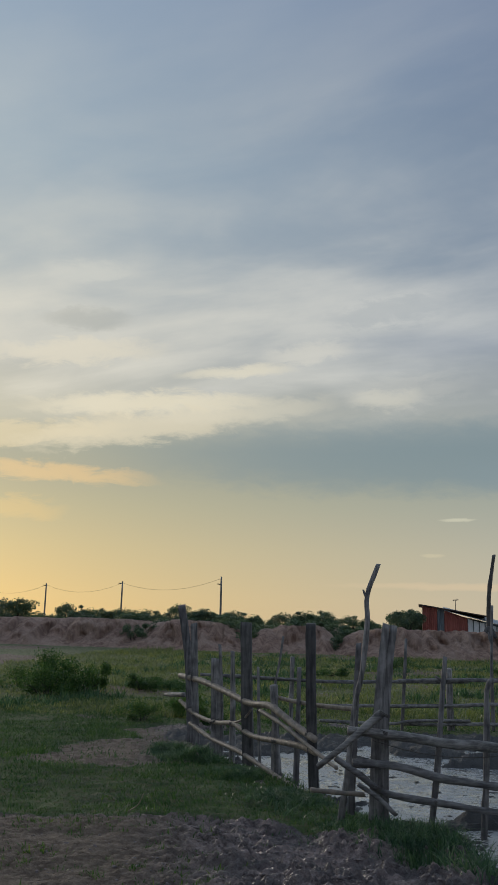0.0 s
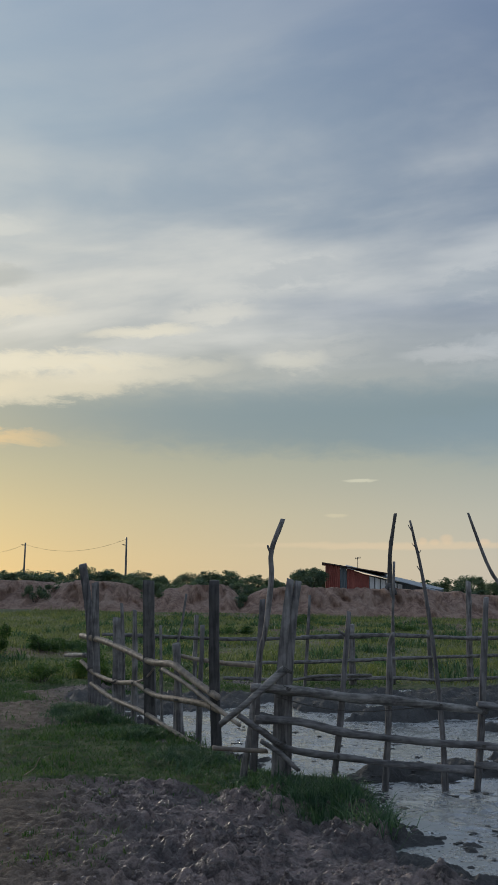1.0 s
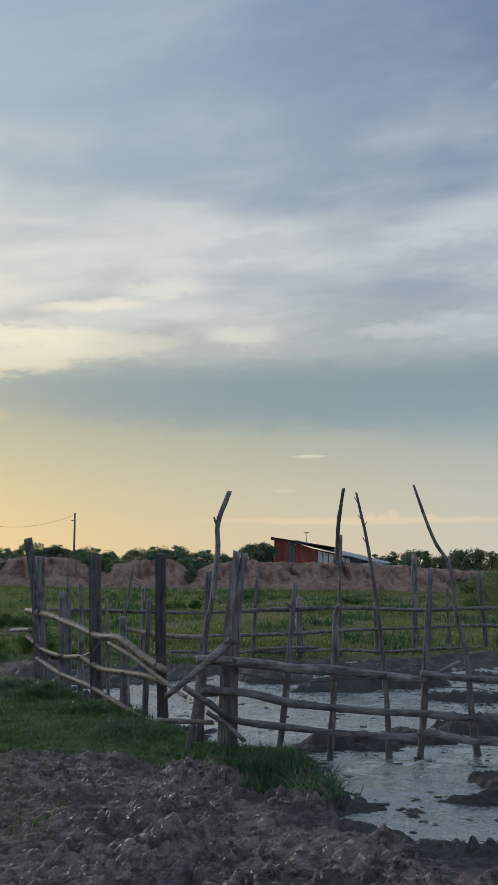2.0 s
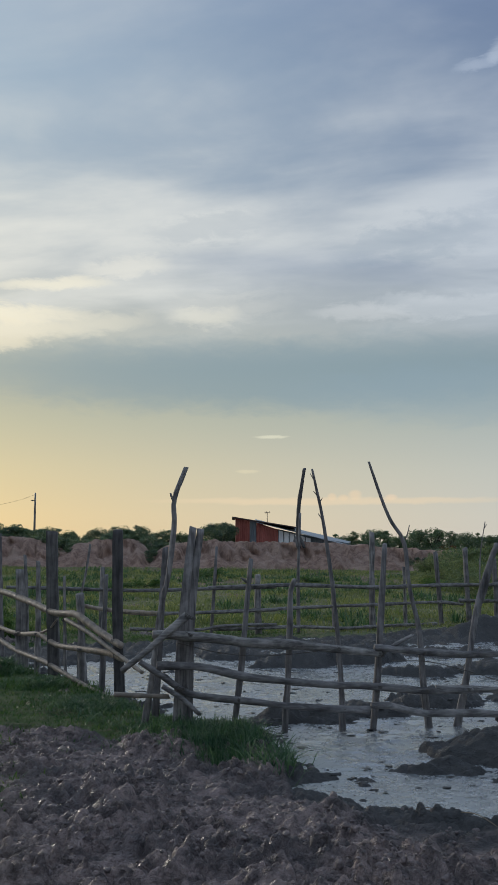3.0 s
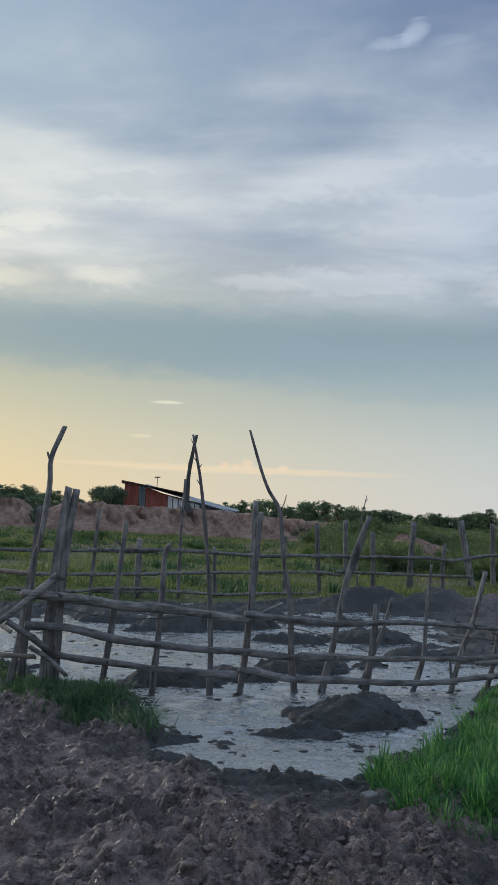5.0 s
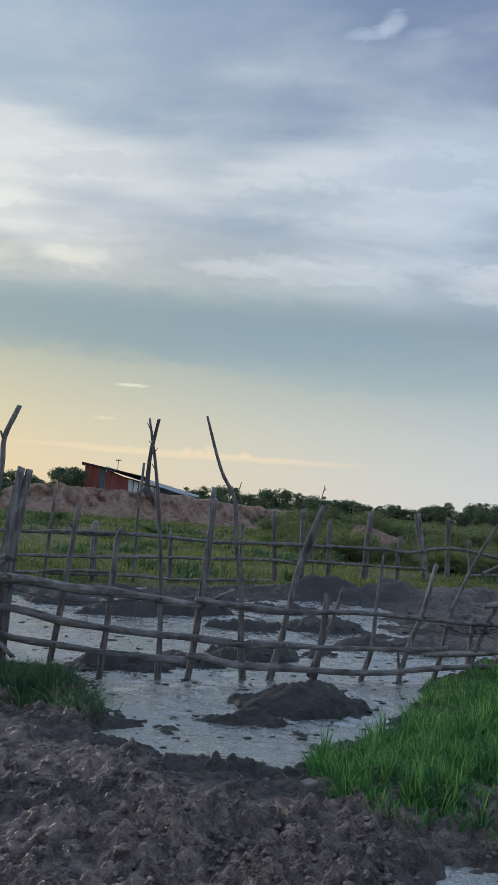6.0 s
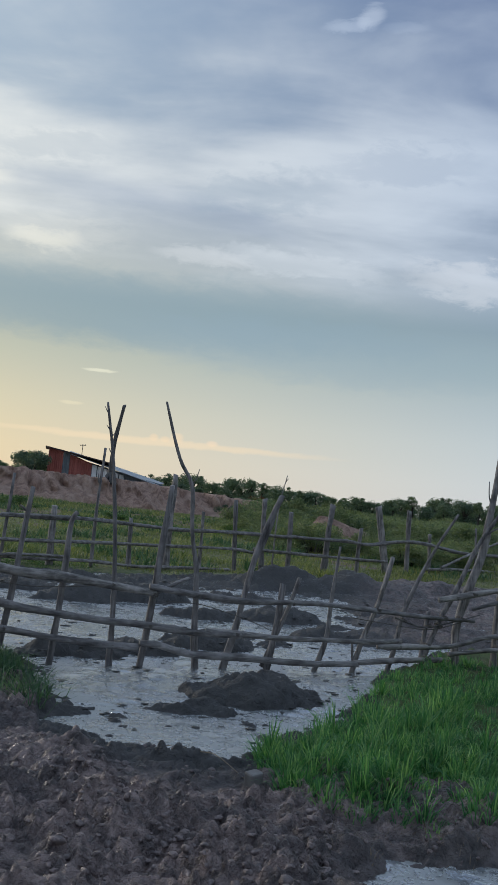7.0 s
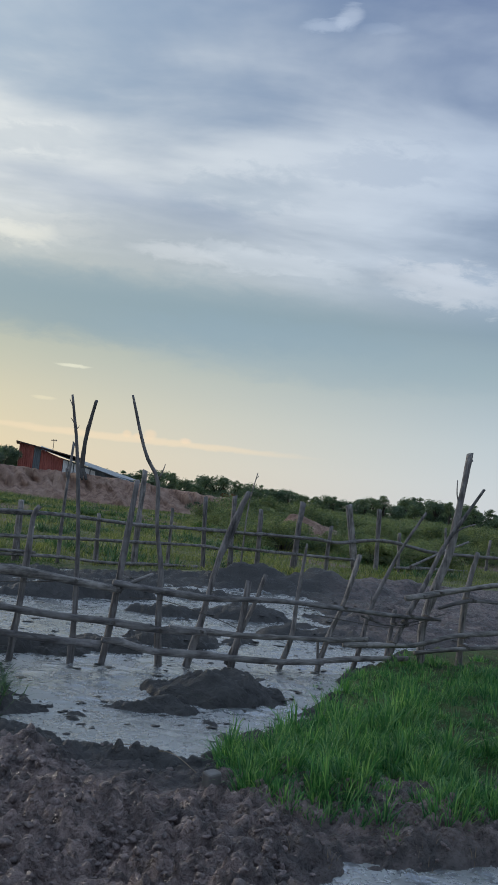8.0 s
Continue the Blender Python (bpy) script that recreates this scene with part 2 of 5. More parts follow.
def ground_mat(k, bsdf, co):
    at = k.add("ShaderNodeAttribute", attribute="zones")
    sep = k.add("ShaderNodeSeparateColor")
    k.put(sep.inputs[0], at.outputs["Color"])
    grassy, wet, dirt = sep.outputs
    n1 = k.noise(co, 1.1, 6.0, 0.6)
    n2 = k.noise(co, 9.0, 6.0, 0.65)
    n3 = k.noise(co, 70.0, 5.0, 0.7)
    mud = k.mix(k.span(n2, 0.36, 0.62), rgb(0.082, 0.064, 0.062), rgb(0.345, 0.262, 0.240))
    mud = k.mix(k.math("MULTIPLY", k.span(n3, 0.5, 0.72), 0.45), mud, rgb(0.40, 0.318, 0.295))
    mud = k.mix(k.math("MULTIPLY", k.span(n1, 0.47, 0.6), 0.7), mud, rgb(0.098, 0.086, 0.087))
    slime = k.mix(k.span(n2, 0.35, 0.66), rgb(0.034, 0.033, 0.033), rgb(0.076, 0.073, 0.071))
    col = k.mix(wet, mud, slime)
    sand = k.mix(k.span(n2, 0.35, 0.65), rgb(0.15, 0.105, 0.075), rgb(0.27, 0.20, 0.145))
    col = k.mix(dirt, col, sand)
    turf = k.mix(k.span(n1, 0.38, 0.62), rgb(0.034, 0.062, 0.018), rgb(0.080, 0.122, 0.034))
    turf = k.mix(k.math("MULTIPLY", k.span(n2, 0.46, 0.66), 0.7), turf, rgb(0.125, 0.110, 0.050))
    place = k.add("ShaderNodeSeparateXYZ")
    k.put(place.inputs[0], co)
    hay = k.mix(k.span(n2, 0.38, 0.62), rgb(0.10, 0.13, 0.05), rgb(0.23, 0.215, 0.115))
    turf = k.mix(k.span(place.outputs[1], 14.5, 17.5), turf, hay)
    f = k.math("ADD", grassy, k.math("MULTIPLY", k.math("SUBTRACT", n2, 0.5), 0.7))
    col = k.mix(k.span(f, 0.4, 0.6), col, turf)
    k.put(bsdf.inputs["Base Color"], col)
    gloss = k.span(k.noise(co, 16.0, 4.0, 0.6), 0.40, 0.64, 0.30, 0.75)
    gloss = k.mix(wet, gloss, k.span(n2, 0.33, 0.6, 0.40, 0.85))
    gloss = k.mix(k.math("MAXIMUM", dirt, grassy), gloss, rgb(0.9, 0.9, 0.9))
    k.put(bsdf.inputs["Roughness"], gloss)
    crumb = k.math("ABSOLUTE", k.math("SUBTRACT", k.noise(co, 19.0, 3.0, 0.55, 0.3), 0.5))
    grit = k.math("ABSOLUTE", k.math("SUBTRACT", k.noise(co, 48.0, 3.0, 0.6, 0.3), 0.5))
    relief = k.math("ADD", k.math("MULTIPLY", crumb, 2.2), k.math("MULTIPLY", grit, 1.1))
    relief = k.math("ADD", relief, k.math("MULTIPLY", n3, 0.35))
    relief = k.math("MULTIPLY", relief, k.span(wet, 0.0, 1.0, 1.0, 0.4))
    bump(k, bsdf, relief, 1.0, 0.045)


M_GROUND = material("trodden_ground", ground_mat)


def clod_mat(k, bsdf, co):
    isl = k.add("ShaderNodeNewGeometry").outputs["Random Per Island"]
    n3 = k.noise(co, 45.0, 5.0, 0.65)
    c = k.mix(k.span(n3, 0.35, 0.7), rgb(0.095, 0.075, 0.073), rgb(0.31, 0.238, 0.22))
    c = k.mix(k.math("MULTIPLY", isl, 0.6), c, rgb(0.10, 0.086, 0.084))
    k.put(bsdf.inputs["Base Color"], c)
    k.put(bsdf.inputs["Roughness"], k.span(n3, 0.35, 0.65, 0.42, 0.75))
    bump(k, bsdf, n3, 0.6, 0.02)


M_CLOD = material("mud_clod", clod_mat)


def flake_mat(k, bsdf, co):
    isl = k.add("ShaderNodeNewGeometry").outputs["Random Per Island"]
    k.put(bsdf.inputs["Base Color"], k.mix(isl, rgb(0.020, 0.019, 0.018), rgb(0.065, 0.060, 0.054)))
    bump(k, bsdf, k.noise(co, 60.0, 4.0, 0.6), 0.5, 0.01)


M_FLAKE = material("wet_mud_flake", flake_mat, 0.4)


def water_mat(k, bsdf, co):
    at = k.add("ShaderNodeAttribute", attribute="margin")
    n1 = k.noise(k.mapped(co, (1, 0.8, 1)), 2.2, 6.0, 0.62, 0.8)
    n2 = k.noise(co, 11.0, 6.0, 0.65, 0.6)
    n3 = k.noise(k.mapped(co, (1, 0.7, 1)), 34.0, 4.0, 0.6, 0.3)
    mixed = k.math("ADD", k.math("MULTIPLY", n1, 0.42), k.math("ADD", k.math("MULTIPLY", n2, 0.34), k.math("MULTIPLY", n3, 0.24)))
    # scum gathers along the margin
    mixed = k.math("ADD", mixed, k.math("MULTIPLY", at.outputs["Fac"], 0.035))
    # patches of scum; their dark colour also stands in for shade among the ripples
    scum = k.span(mixed, 0.497, 0.535)
    film = k.span(n1, 0.40, 0.60)
    c = k.mix(film, rgb(0.19, 0.205, 0.21), rgb(0.12, 0.13, 0.133))
    c = k.mix(scum, c, k.mix(at.outputs["Fac"], rgb(0.042, 0.042, 0.041), rgb(0.085, 0.09, 0.075)))
    k.put(bsdf.inputs["Base Color"], c)
    k.put(bsdf.inputs["Roughness"], k.math("ADD", k.span(scum, 0.0, 1.0, 0.04, 0.40), k.math("MULTIPLY", film, 0.10)))
    bsdf.inputs["Specular IOR Level"].default_value = 1.0
    bsdf.inputs["IOR"].default_value = 2.7
    hgt = k.math("ADD", k.math("MULTIPLY", n2, 0.7), k.math("MULTIPLY", n3, 0.5))
    hgt = k.math("ADD", hgt, k.math("MULTIPLY", scum, 0.5))
    bump(k, bsdf, hgt, 0.6, 0.012)


M_WATER = material("muddy_water", water_mat)


def leafy(a, b, c, tr=0.25):
    def build(k, bsdf, co):
        isl = k.add("ShaderNodeNewGeometry").outputs["Random Per Island"]
        rnd = k.add("ShaderNodeObjectInfo").outputs["Random"]
        col = k.ramp(isl, [(0.0, rgb(*a)), (0.55, rgb(*b)), (1.0, rgb(*c))])
        n = k.noise(co, 0.8, 3.0, 0.5)
        col = k.mix(1.0, col, k.ramp(n, [(0.3, rgb(0.75, 0.8, 0.8)), (0.7, rgb(1.15, 1.1, 1.0))]), "MULTIPLY")
        n = k.noise(co, 5.5, 3.0, 0.5)
        col = k.mix(1.0, col, k.ramp(n, [(0.36, rgb(0.62, 0.72, 0.82)), (0.66, rgb(1.3, 1.2, 1.05))]), "MULTIPLY")
        col = k.mix(1.0, col, k.ramp(rnd, [(0.0, rgb(0.8, 0.85, 0.9)), (1.0, rgb(1.15, 1.08, 0.95))]), "MULTIPLY")
        k.put(bsdf.inputs["Base Color"], col)
        bsdf.inputs["Roughness"].default_value = 0.42
        lucent = k.add("ShaderNodeBsdfTranslucent")
        k.put(lucent.inputs[0], k.mix(1.0, col, rgb(1.15, 1.35, 0.95), "MULTIPLY"))
        both = k.add("ShaderNodeMixShader")
        both.inputs[0].default_value = tr
        k.put(both.inputs[1], bsdf.outputs[0])
        k.put(both.inputs[2], lucent.outputs[0])
        out = [n for n in k.t.nodes if n.type == "OUTPUT_MATERIAL"][0]
        k.put(out.inputs[0], both.outputs[0])
    return build


M_BLADE = material("lush_grass_blades", leafy((0.040, 0.140, 0.062), (0.094, 0.250, 0.098), (0.27, 0.43, 0.18), 0.42))
M_RANK = material("rank_grass_blades", leafy((0.046, 0.092, 0.052), (0.080, 0.150, 0.078), (0.17, 0.24, 0.14), 0.4))
M_TURF = material("short_turf_blades", leafy((0.040, 0.092, 0.026), (0.076, 0.148, 0.040), (0.155, 0.205, 0.065), 0.45))
M_FIELD = material("field_grass_blades", leafy((0.120, 0.150, 0.060), (0.185, 0.215, 0.088), (0.32, 0.31, 0.16), 0.42))
M_SHRUB = material("shrub_leaves", leafy((0.125, 0.155, 0.078), (0.19, 0.22, 0.115), (0.30, 0.31, 0.18), 0.5))
M_TREE = material("tree_leaves", leafy((0.085, 0.128, 0.090), (0.125, 0.172, 0.112), (0.19, 0.235, 0.145), 0.34))
M_DRYLEAF = material("rust_leaves", leafy((0.10, 0.05, 0.02), (0.16, 0.075, 0.03), (0.2, 0.11, 0.04), 0.25))


def bark(k, bsdf, co):
    n = k.noise(co, 12.0, 4.0, 0.6)
    k.put(bsdf.inputs["Base Color"], k.mix(n, rgb(0.025, 0.022, 0.019), rgb(0.07, 0.06, 0.05)))


M_BARK = material("tree_bark", bark, 0.9)


def bank_mat(k, bsdf, co):
    n1 = k.noise(co, 0.55, 5.0, 0.6)
    n2 = k.noise(k.mapped(co, (1, 1, 0.35)), 3.0, 6.0, 0.65)
    n3 = k.noise(co, 17.0, 4.0, 0.6)
    c = k.mix(k.span(n2, 0.34, 0.66), rgb(0.23, 0.142, 0.108), rgb(0.44, 0.29, 0.222))
    c = k.mix(k.math("MULTIPLY", k.span(n1, 0.45, 0.65), 0.6), c, rgb(0.50, 0.36, 0.285))
    c = k.mix(k.math("MULTIPLY", k.span(n3, 0.5, 0.7), 0.35), c, rgb(0.15, 0.085, 0.06))
    k.put(bsdf.inputs["Base Color"], c)
    bump(k, bsdf, k.math("ADD", n2, k.math("MULTIPLY", n3, 0.5)), 1.0, 0.25)


M_BANK = material("red_earth", bank_mat, 0.92)


def sheet(a, b, ribs):
    def build(k, bsdf, co):
        n = k.noise(k.mapped(co, (1.5, 1.5, 0.5)), 2.0, 5.0, 0.65)
        k.put(bsdf.inputs["Base Color"], k.mix(k.span(n, 0.35, 0.68), rgb(*a), rgb(*b)))
        k.put(bsdf.inputs["Roughness"], k.span(n, 0.3, 0.7, 0.4, 0.65))
        bsdf.inputs["Metallic"].default_value = ribs
        bump(k, bsdf, n, 0.2, 0.02)
    return build


M_RED = material("red_painted_sheet", sheet((0.25, 0.066, 0.052), (0.40, 0.125, 0.098), 0.0))
M_GREYDOOR = material("grey_painted_sheet", sheet((0.13, 0.16, 0.18), (0.2, 0.23, 0.25), 0.0))
M_ZINC = material("zinc_roof_sheet", sheet((0.22, 0.25, 0.28), (0.36, 0.39, 0.42), 0.3))
M_WHITE = material("pale_sheet", sheet((0.74, 0.77, 0.79), (0.88, 0.89, 0.89), 0.0))
M_EDGE = material("dark_roof_edge", sheet((0.045, 0.03, 0.028), (0.085, 0.06, 0.055), 0.0))
M_CONCRETE = material("grey_concrete", sheet((0.12, 0.112, 0.105), (0.21, 0.20, 0.19), 0.0))
M_WIRE = material("black_cable", sheet((0.02, 0.02, 0.02), (0.04, 0.04, 0.04), 0.0))
M_STRAW = material("dry_straw", sheet((0.16, 0.12, 0.085), (0.27, 0.21, 0.15), 0.0))


# ---- mesh helpers ----
RNG = np.random.default_rng(7)


def lattice(ix, iy, seed):
    n = (ix.astype(np.int64) * 374761393 + iy.astype(np.int64) * 668265263 + seed * 974711) & 0x7FFFFFFF
    n = ((n ^ (n >> 13)) * 1274126177) & 0x7FFFFFFF
    return ((n ^ (n >> 16)) & 0xFFFF) / 65535.0


def vnoise(x, y, seed=0):
    """Smooth noise from 0 to 1 on a unit lattice."""
    ix, iy = np.floor(x), np.floor(y)
    fx, fy = x - ix, y - iy
    fx, fy = fx * fx * fx * (fx * (fx * 6 - 15) + 10), fy * fy * fy * (fy * (fy * 6 - 15) + 10)
    a, b = lattice(ix, iy, seed), lattice(ix + 1, iy, seed)
    c, d = lattice(ix, iy + 1, seed), lattice(ix + 1, iy + 1, seed)
    return (a + (b - a) * fx) * (1 - fy) + (c + (d - c) * fx) * fy


def fbm(x, y, octaves=4, seed=0, gain=0.5):
    total, amp, norm = 0.0, 1.0, 0.0
    for o in range(octaves):
        ca, sa = math.cos(0.7 * o), math.sin(0.7 * o)
        total = total + amp * vnoise((x * ca - y * sa) * 2 ** o + 17.3 * o, (x * sa + y * ca) * 2 ** o - 9.1 * o, seed + o)
        norm += amp
        amp *= gain
    return total / norm


def lumps(x, y, seed=0):
    """Rounded lumps with sharp creases between them."""
    return np.abs(2 * vnoise(x, y, seed) - 1)


def chunks(x, y, seed=0):
    """Broken soil: the height of rounded clods that sit at odd levels, and cracks between them."""
    ix, iy = np.floor(x), np.floor(y)
    f1 = np.full(np.shape(x), 9.0)
    f2 = np.full(np.shape(x), 9.0)
    lev = np.zeros(np.shape(x))
    for dx in (-1, 0, 1):
        for dy in (-1, 0, 1):
            cx, cy = ix + dx, iy + dy
            d = np.hypot(cx + lattice(cx, cy, seed) - x, cy + lattice(cx, cy, seed + 7) - y)
            near = d < f1
            f2 = np.where(near, f1, np.minimum(f2, d))
            ox, oy = x - cx - lattice(cx, cy, seed), y - cy - lattice(cx, cy, seed + 7)
            tilt = (lattice(cx, cy, seed + 17) - 0.5) * ox + (lattice(cx, cy, seed + 23) - 0.5) * oy
            lev = np.where(near, lattice(cx, cy, seed + 13) + 0.5 * tilt, lev)
            f1 = np.where(near, d, f1)
    crack = np.clip((f2 - f1) / 0.5, 0, 1)
    return (0.35 + 0.65 * lev) * (1 - (1 - crack) ** 2) * (1 - 0.2 * f1 * f1)


def cobbles(x, y, seed=0):
    """Rounded lumps of many sizes packed side by side, with deep gaps between them."""
    ix, iy = np.floor(x), np.floor(y)
    top = np.zeros(np.shape(x))
    for dx in (-1, 0, 1):
        for dy in (-1, 0, 1):
            cx, cy = ix + dx, iy + dy
            size = 0.45 + 0.45 * lattice(cx, cy, seed + 3)
            d = np.hypot(cx + 0.15 + 0.7 * lattice(cx, cy, seed) - x, (cy + 0.15 + 0.7 * lattice(cx, cy, seed + 7) - y)) / size
            top = np.maximum(top, np.sqrt(np.clip(1 - d * d, 0, 1)) * (0.35 + 0.65 * lattice(cx, cy, seed + 13)))
    return top


def smooth(v, a, b):
    t = np.clip((v - a) / (b - a), 0, 1)
    return t * t * (3 - 2 * t)


def mesh(name, verts, faces, mat, shade=True):
    me = bpy.data.meshes.new(name)
    verts = np.asarray(verts, dtype=np.float32)
    if isinstance(faces, np.ndarray):
        k = faces.shape[1]
        me.vertices.add(len(verts))
        me.vertices.foreach_set("co", verts.ravel())
        me.loops.add(faces.size)
        me.loops.foreach_set("vertex_index", faces.ravel().astype(np.int32))
        me.polygons.add(len(faces))
        me.polygons.foreach_set("loop_start", np.arange(0, faces.size, k, dtype=np.int32))
        me.update(calc_edges=True)
    else:
        me.from_pydata([tuple(map(float, v)) for v in verts], [], faces)
    if shade:
        me.polygons.foreach_set("use_smooth", np.ones(len(me.polygons), dtype=bool))
    me.materials.append(mat)
    me.update()
    return me


ORIGIN = {}


def thing(name, at, label, category, group="", kind=""):
    ob = new(name)
    ob.location = at
    ORIGIN[ob.name] = Vector(at)
    return tagged(ob, label, category, group, kind)


def part(name, data, parent, label=""):
    """One mesh, given in world metres, under a thing or a part."""
    o = ORIGIN[parent.name]
    data.transform(Matrix.Translation(-o))
    ob = new(name, data)
    ob.parent = parent
    ORIGIN[ob.name] = o
    return tagged(ob, label)


def whole(name, data, label, category, group="", kind="", at=(0, 0, 0)):
    """A thing of a single mesh, given in world metres."""
    data.transform(Matrix.Translation(-Vector(at)))
    ob = new(name, data)
    ob.location = at
    ORIGIN[ob.name] = Vector(at)
    return tagged(ob, label, category, group, kind)


def curve_points(pts, step):
    """A smooth line through the points, with even steps."""
    p = [Vector(q) for q in pts]
    p = [p[0] * 2 - p[1]] + p + [p[-1] * 2 - p[-2]]
    out = []
    for i in range(1, len(p) - 2):
        n = max(2, int((p[i + 1] - p[i]).length / step))
        for j in range(n):
            t = j / n
            a, b, c, d = p[i - 1], p[i], p[i + 1], p[i + 2]
            out.append(0.5 * ((2 * b) + (c - a) * t + (2 * a - 5 * b + 4 * c - d) * t * t + (3 * b - a - 3 * c + d) * t ** 3))
    out.append(p[-2])
    return out


def tube(pts, r0, r1, sides=10, step=0.06, rough=0.12, seed=0, flat=1.0, boxy=0.0, nodes=0.0, cut=0.3, turn=0.0):
    """Verts and faces of a branch or post: round or boxy, with knots, an uneven skin and cut ends. flat: depth over width.
    nodes: spacing of bamboo rings."""
    rng = random.Random(seed)
    line = curve_points(pts, step)
    length = [0.0]
    for a, b in zip(line, line[1:]):
        length.append(length[-1] + (b - a).length)
    total = length[-1]
    verts, faces = [], []
    ax0 = (line[1] - line[0]).normalized()
    side = ax0.cross(Vector((0.0, -1.0, 0.0)))
    if side.length < 0.2:
        side = ax0.cross(Vector((0, 0, 1)))
    side.normalize()
    phase = [rng.uniform(0, 6.28) for _ in range(6)]
    knots = [(rng.uniform(0.1, 0.95) * total, rng.uniform(0, 6.28), rng.uniform(0.15, 0.4)) for _ in range(int(total * 2.2))]
    for i, c in enumerate(line):
        ax = (line[min(i + 1, len(line) - 1)] - line[max(i - 1, 0)]).normalized()
        side = (side - ax * side.dot(ax)).normalized()
        up = ax.cross(side).normalized()
        u = length[i] / total
        r = r0 + (r1 - r0) * u
        if nodes:
            d = (length[i] + phase[0] * 0.05) % nodes
            r *= 1.0 + (0.13 if min(d, nodes - d) < step * 0.55 else 0.0)
        for j in range(sides):
            a = 6.28318 * j / sides + turn
            k = 1 + rough * (0.5 * math.sin(3 * a + phase[1] + 2.1 * length[i]) + 0.5 * math.sin(2 * a + phase[2] - 3.7 * length[i])
                             + 0.6 * math.sin(length[i] * 9 + phase[3]) * 0.5 + rng.uniform(-0.14, 0.14))
            for ks, ka, kh in knots:
                g = (length[i] - ks) ** 2 / (r * r * 2.2)
                if g < 4:
                    k += kh * rough * 4 * math.exp(-g) * max(0.0, math.cos(a - ka))
            ca, sa = math.cos(a), math.sin(a)
            if boxy:
                m = max(abs(ca), abs(sa))
                k *= 1 + boxy * (1 / m - 1)
            end = ax * (cut * r * math.sin(a + phase[4]) if i == len(line) - 1 else 0)
            verts.append(c + (side * ca + up * sa * flat) * (r * k) + end)
    n = len(line)
    for i in range(n - 1):
        for j in range(sides):
            k = (j + 1) % sides
            faces.append((i * sides + j, i * sides + k, (i + 1) * sides + k, (i + 1) * sides + j))
    faces.append(tuple(range(sides - 1, -1, -1)))
    faces.append(tuple((n - 1) * sides + j for j in range(sides)))
    return verts, faces


def joined(*pieces):
    verts, faces = [], []
    for v, f in pieces:
        o = len(verts)
        verts += list(v)
        faces += [tuple(i + o for i in q) for q in f]
    return verts, faces


def box(x0, x1, y0, y1, z0, z1, bevel=0.0):
    bm = bmesh.new()
    bmesh.ops.create_cube(bm, size=1.0)
    for v in bm.verts:
        v.co = Vector(((x0 + x1) / 2 + v.co.x * (x1 - x0), (y0 + y1) / 2 + v.co.y * (y1 - y0), (z0 + z1) / 2 + v.co.z * (z1 - z0)))
    if bevel:
        bmesh.ops.bevel(bm, geom=bm.edges[:], offset=bevel, segments=2, affect="EDGES", profile=0.5)
    bm.verts.index_update()
    out = [v.co.copy() for v in bm.verts], [tuple(v.index for v in f.verts) for f in bm.faces]
    bm.free()
    return out


def blades(base, height, width, lean, rng, droop=0.6, heading=None):
    """Grass blades: five points each, bent over to one side. Returns verts and the quad and tip faces as triangles."""
    n = len(base)
    a = rng.uniform(0, 2 * np.pi, n)
    b = rng.uniform(0, 2 * np.pi, n) if heading is None else heading
    sx, sy = np.cos(a) * width / 2, np.sin(a) * width / 2
    lx, ly = np.cos(b) * lean * height, np.sin(b) * lean * height
    v = np.empty((n, 7, 3))
    for i, (s, u, w) in enumerate(((1.0, 0.0, 0.0), (0.85, 0.45, 0.22), (0.55, 0.80, 0.62))):
        for j, g in enumerate((-1, 1)):
            v[:, 2 * i + j, 0] = base[:, 0] + g * sx * s + lx * w
            v[:, 2 * i + j, 1] = base[:, 1] + g * sy * s + ly * w
            v[:, 2 * i + j, 2] = base[:, 2] + height * u * (1 - 0.12 * lean * w)
    v[:, 6, 0], v[:, 6, 1] = base[:, 0] + lx * 1.15, base[:, 1] + ly * 1.15
    v[:, 6, 2] = base[:, 2] + height * (1.0 - droop * np.minimum(lean, 1.0) * 0.45)
    t = np.array([(0, 1, 3), (0, 3, 2), (2, 3, 5), (2, 5, 4), (4, 5, 6)])
    f = (np.arange(n)[:, None, None] * 7 + t[None]).reshape(-1, 3)
    return v.reshape(-1, 3), f


def leaves(centres, radii, count, size, rng, squash=0.8, shell=0.5):
    """Many small leaf quads, gathered round the centres."""
    k = rng.integers(0, len(centres), count)
    d = rng.normal(size=(count, 3))
    d /= np.linalg.norm(d, axis=1)[:, None]
    r = radii[k] * rng.uniform(0, 1, count) ** shell
    p = centres[k] + d * r[:, None] * np.array([1, 1, squash])
    u = rng.normal(size=(count, 3))
    u /= np.linalg.norm(u, axis=1)[:, None]
    w = np.cross(u, rng.normal(size=(count, 3)))
    w /= np.linalg.norm(w, axis=1)[:, None]
    s = size * rng.uniform(0.6, 1.4, count)[:, None]
    v = np.stack([p - u * s, p + w * s * 0.42, p + u * s, p - w * s * 0.42], axis=1)
    return v.reshape(-1, 3), np.arange(count * 4).reshape(-1, 4)


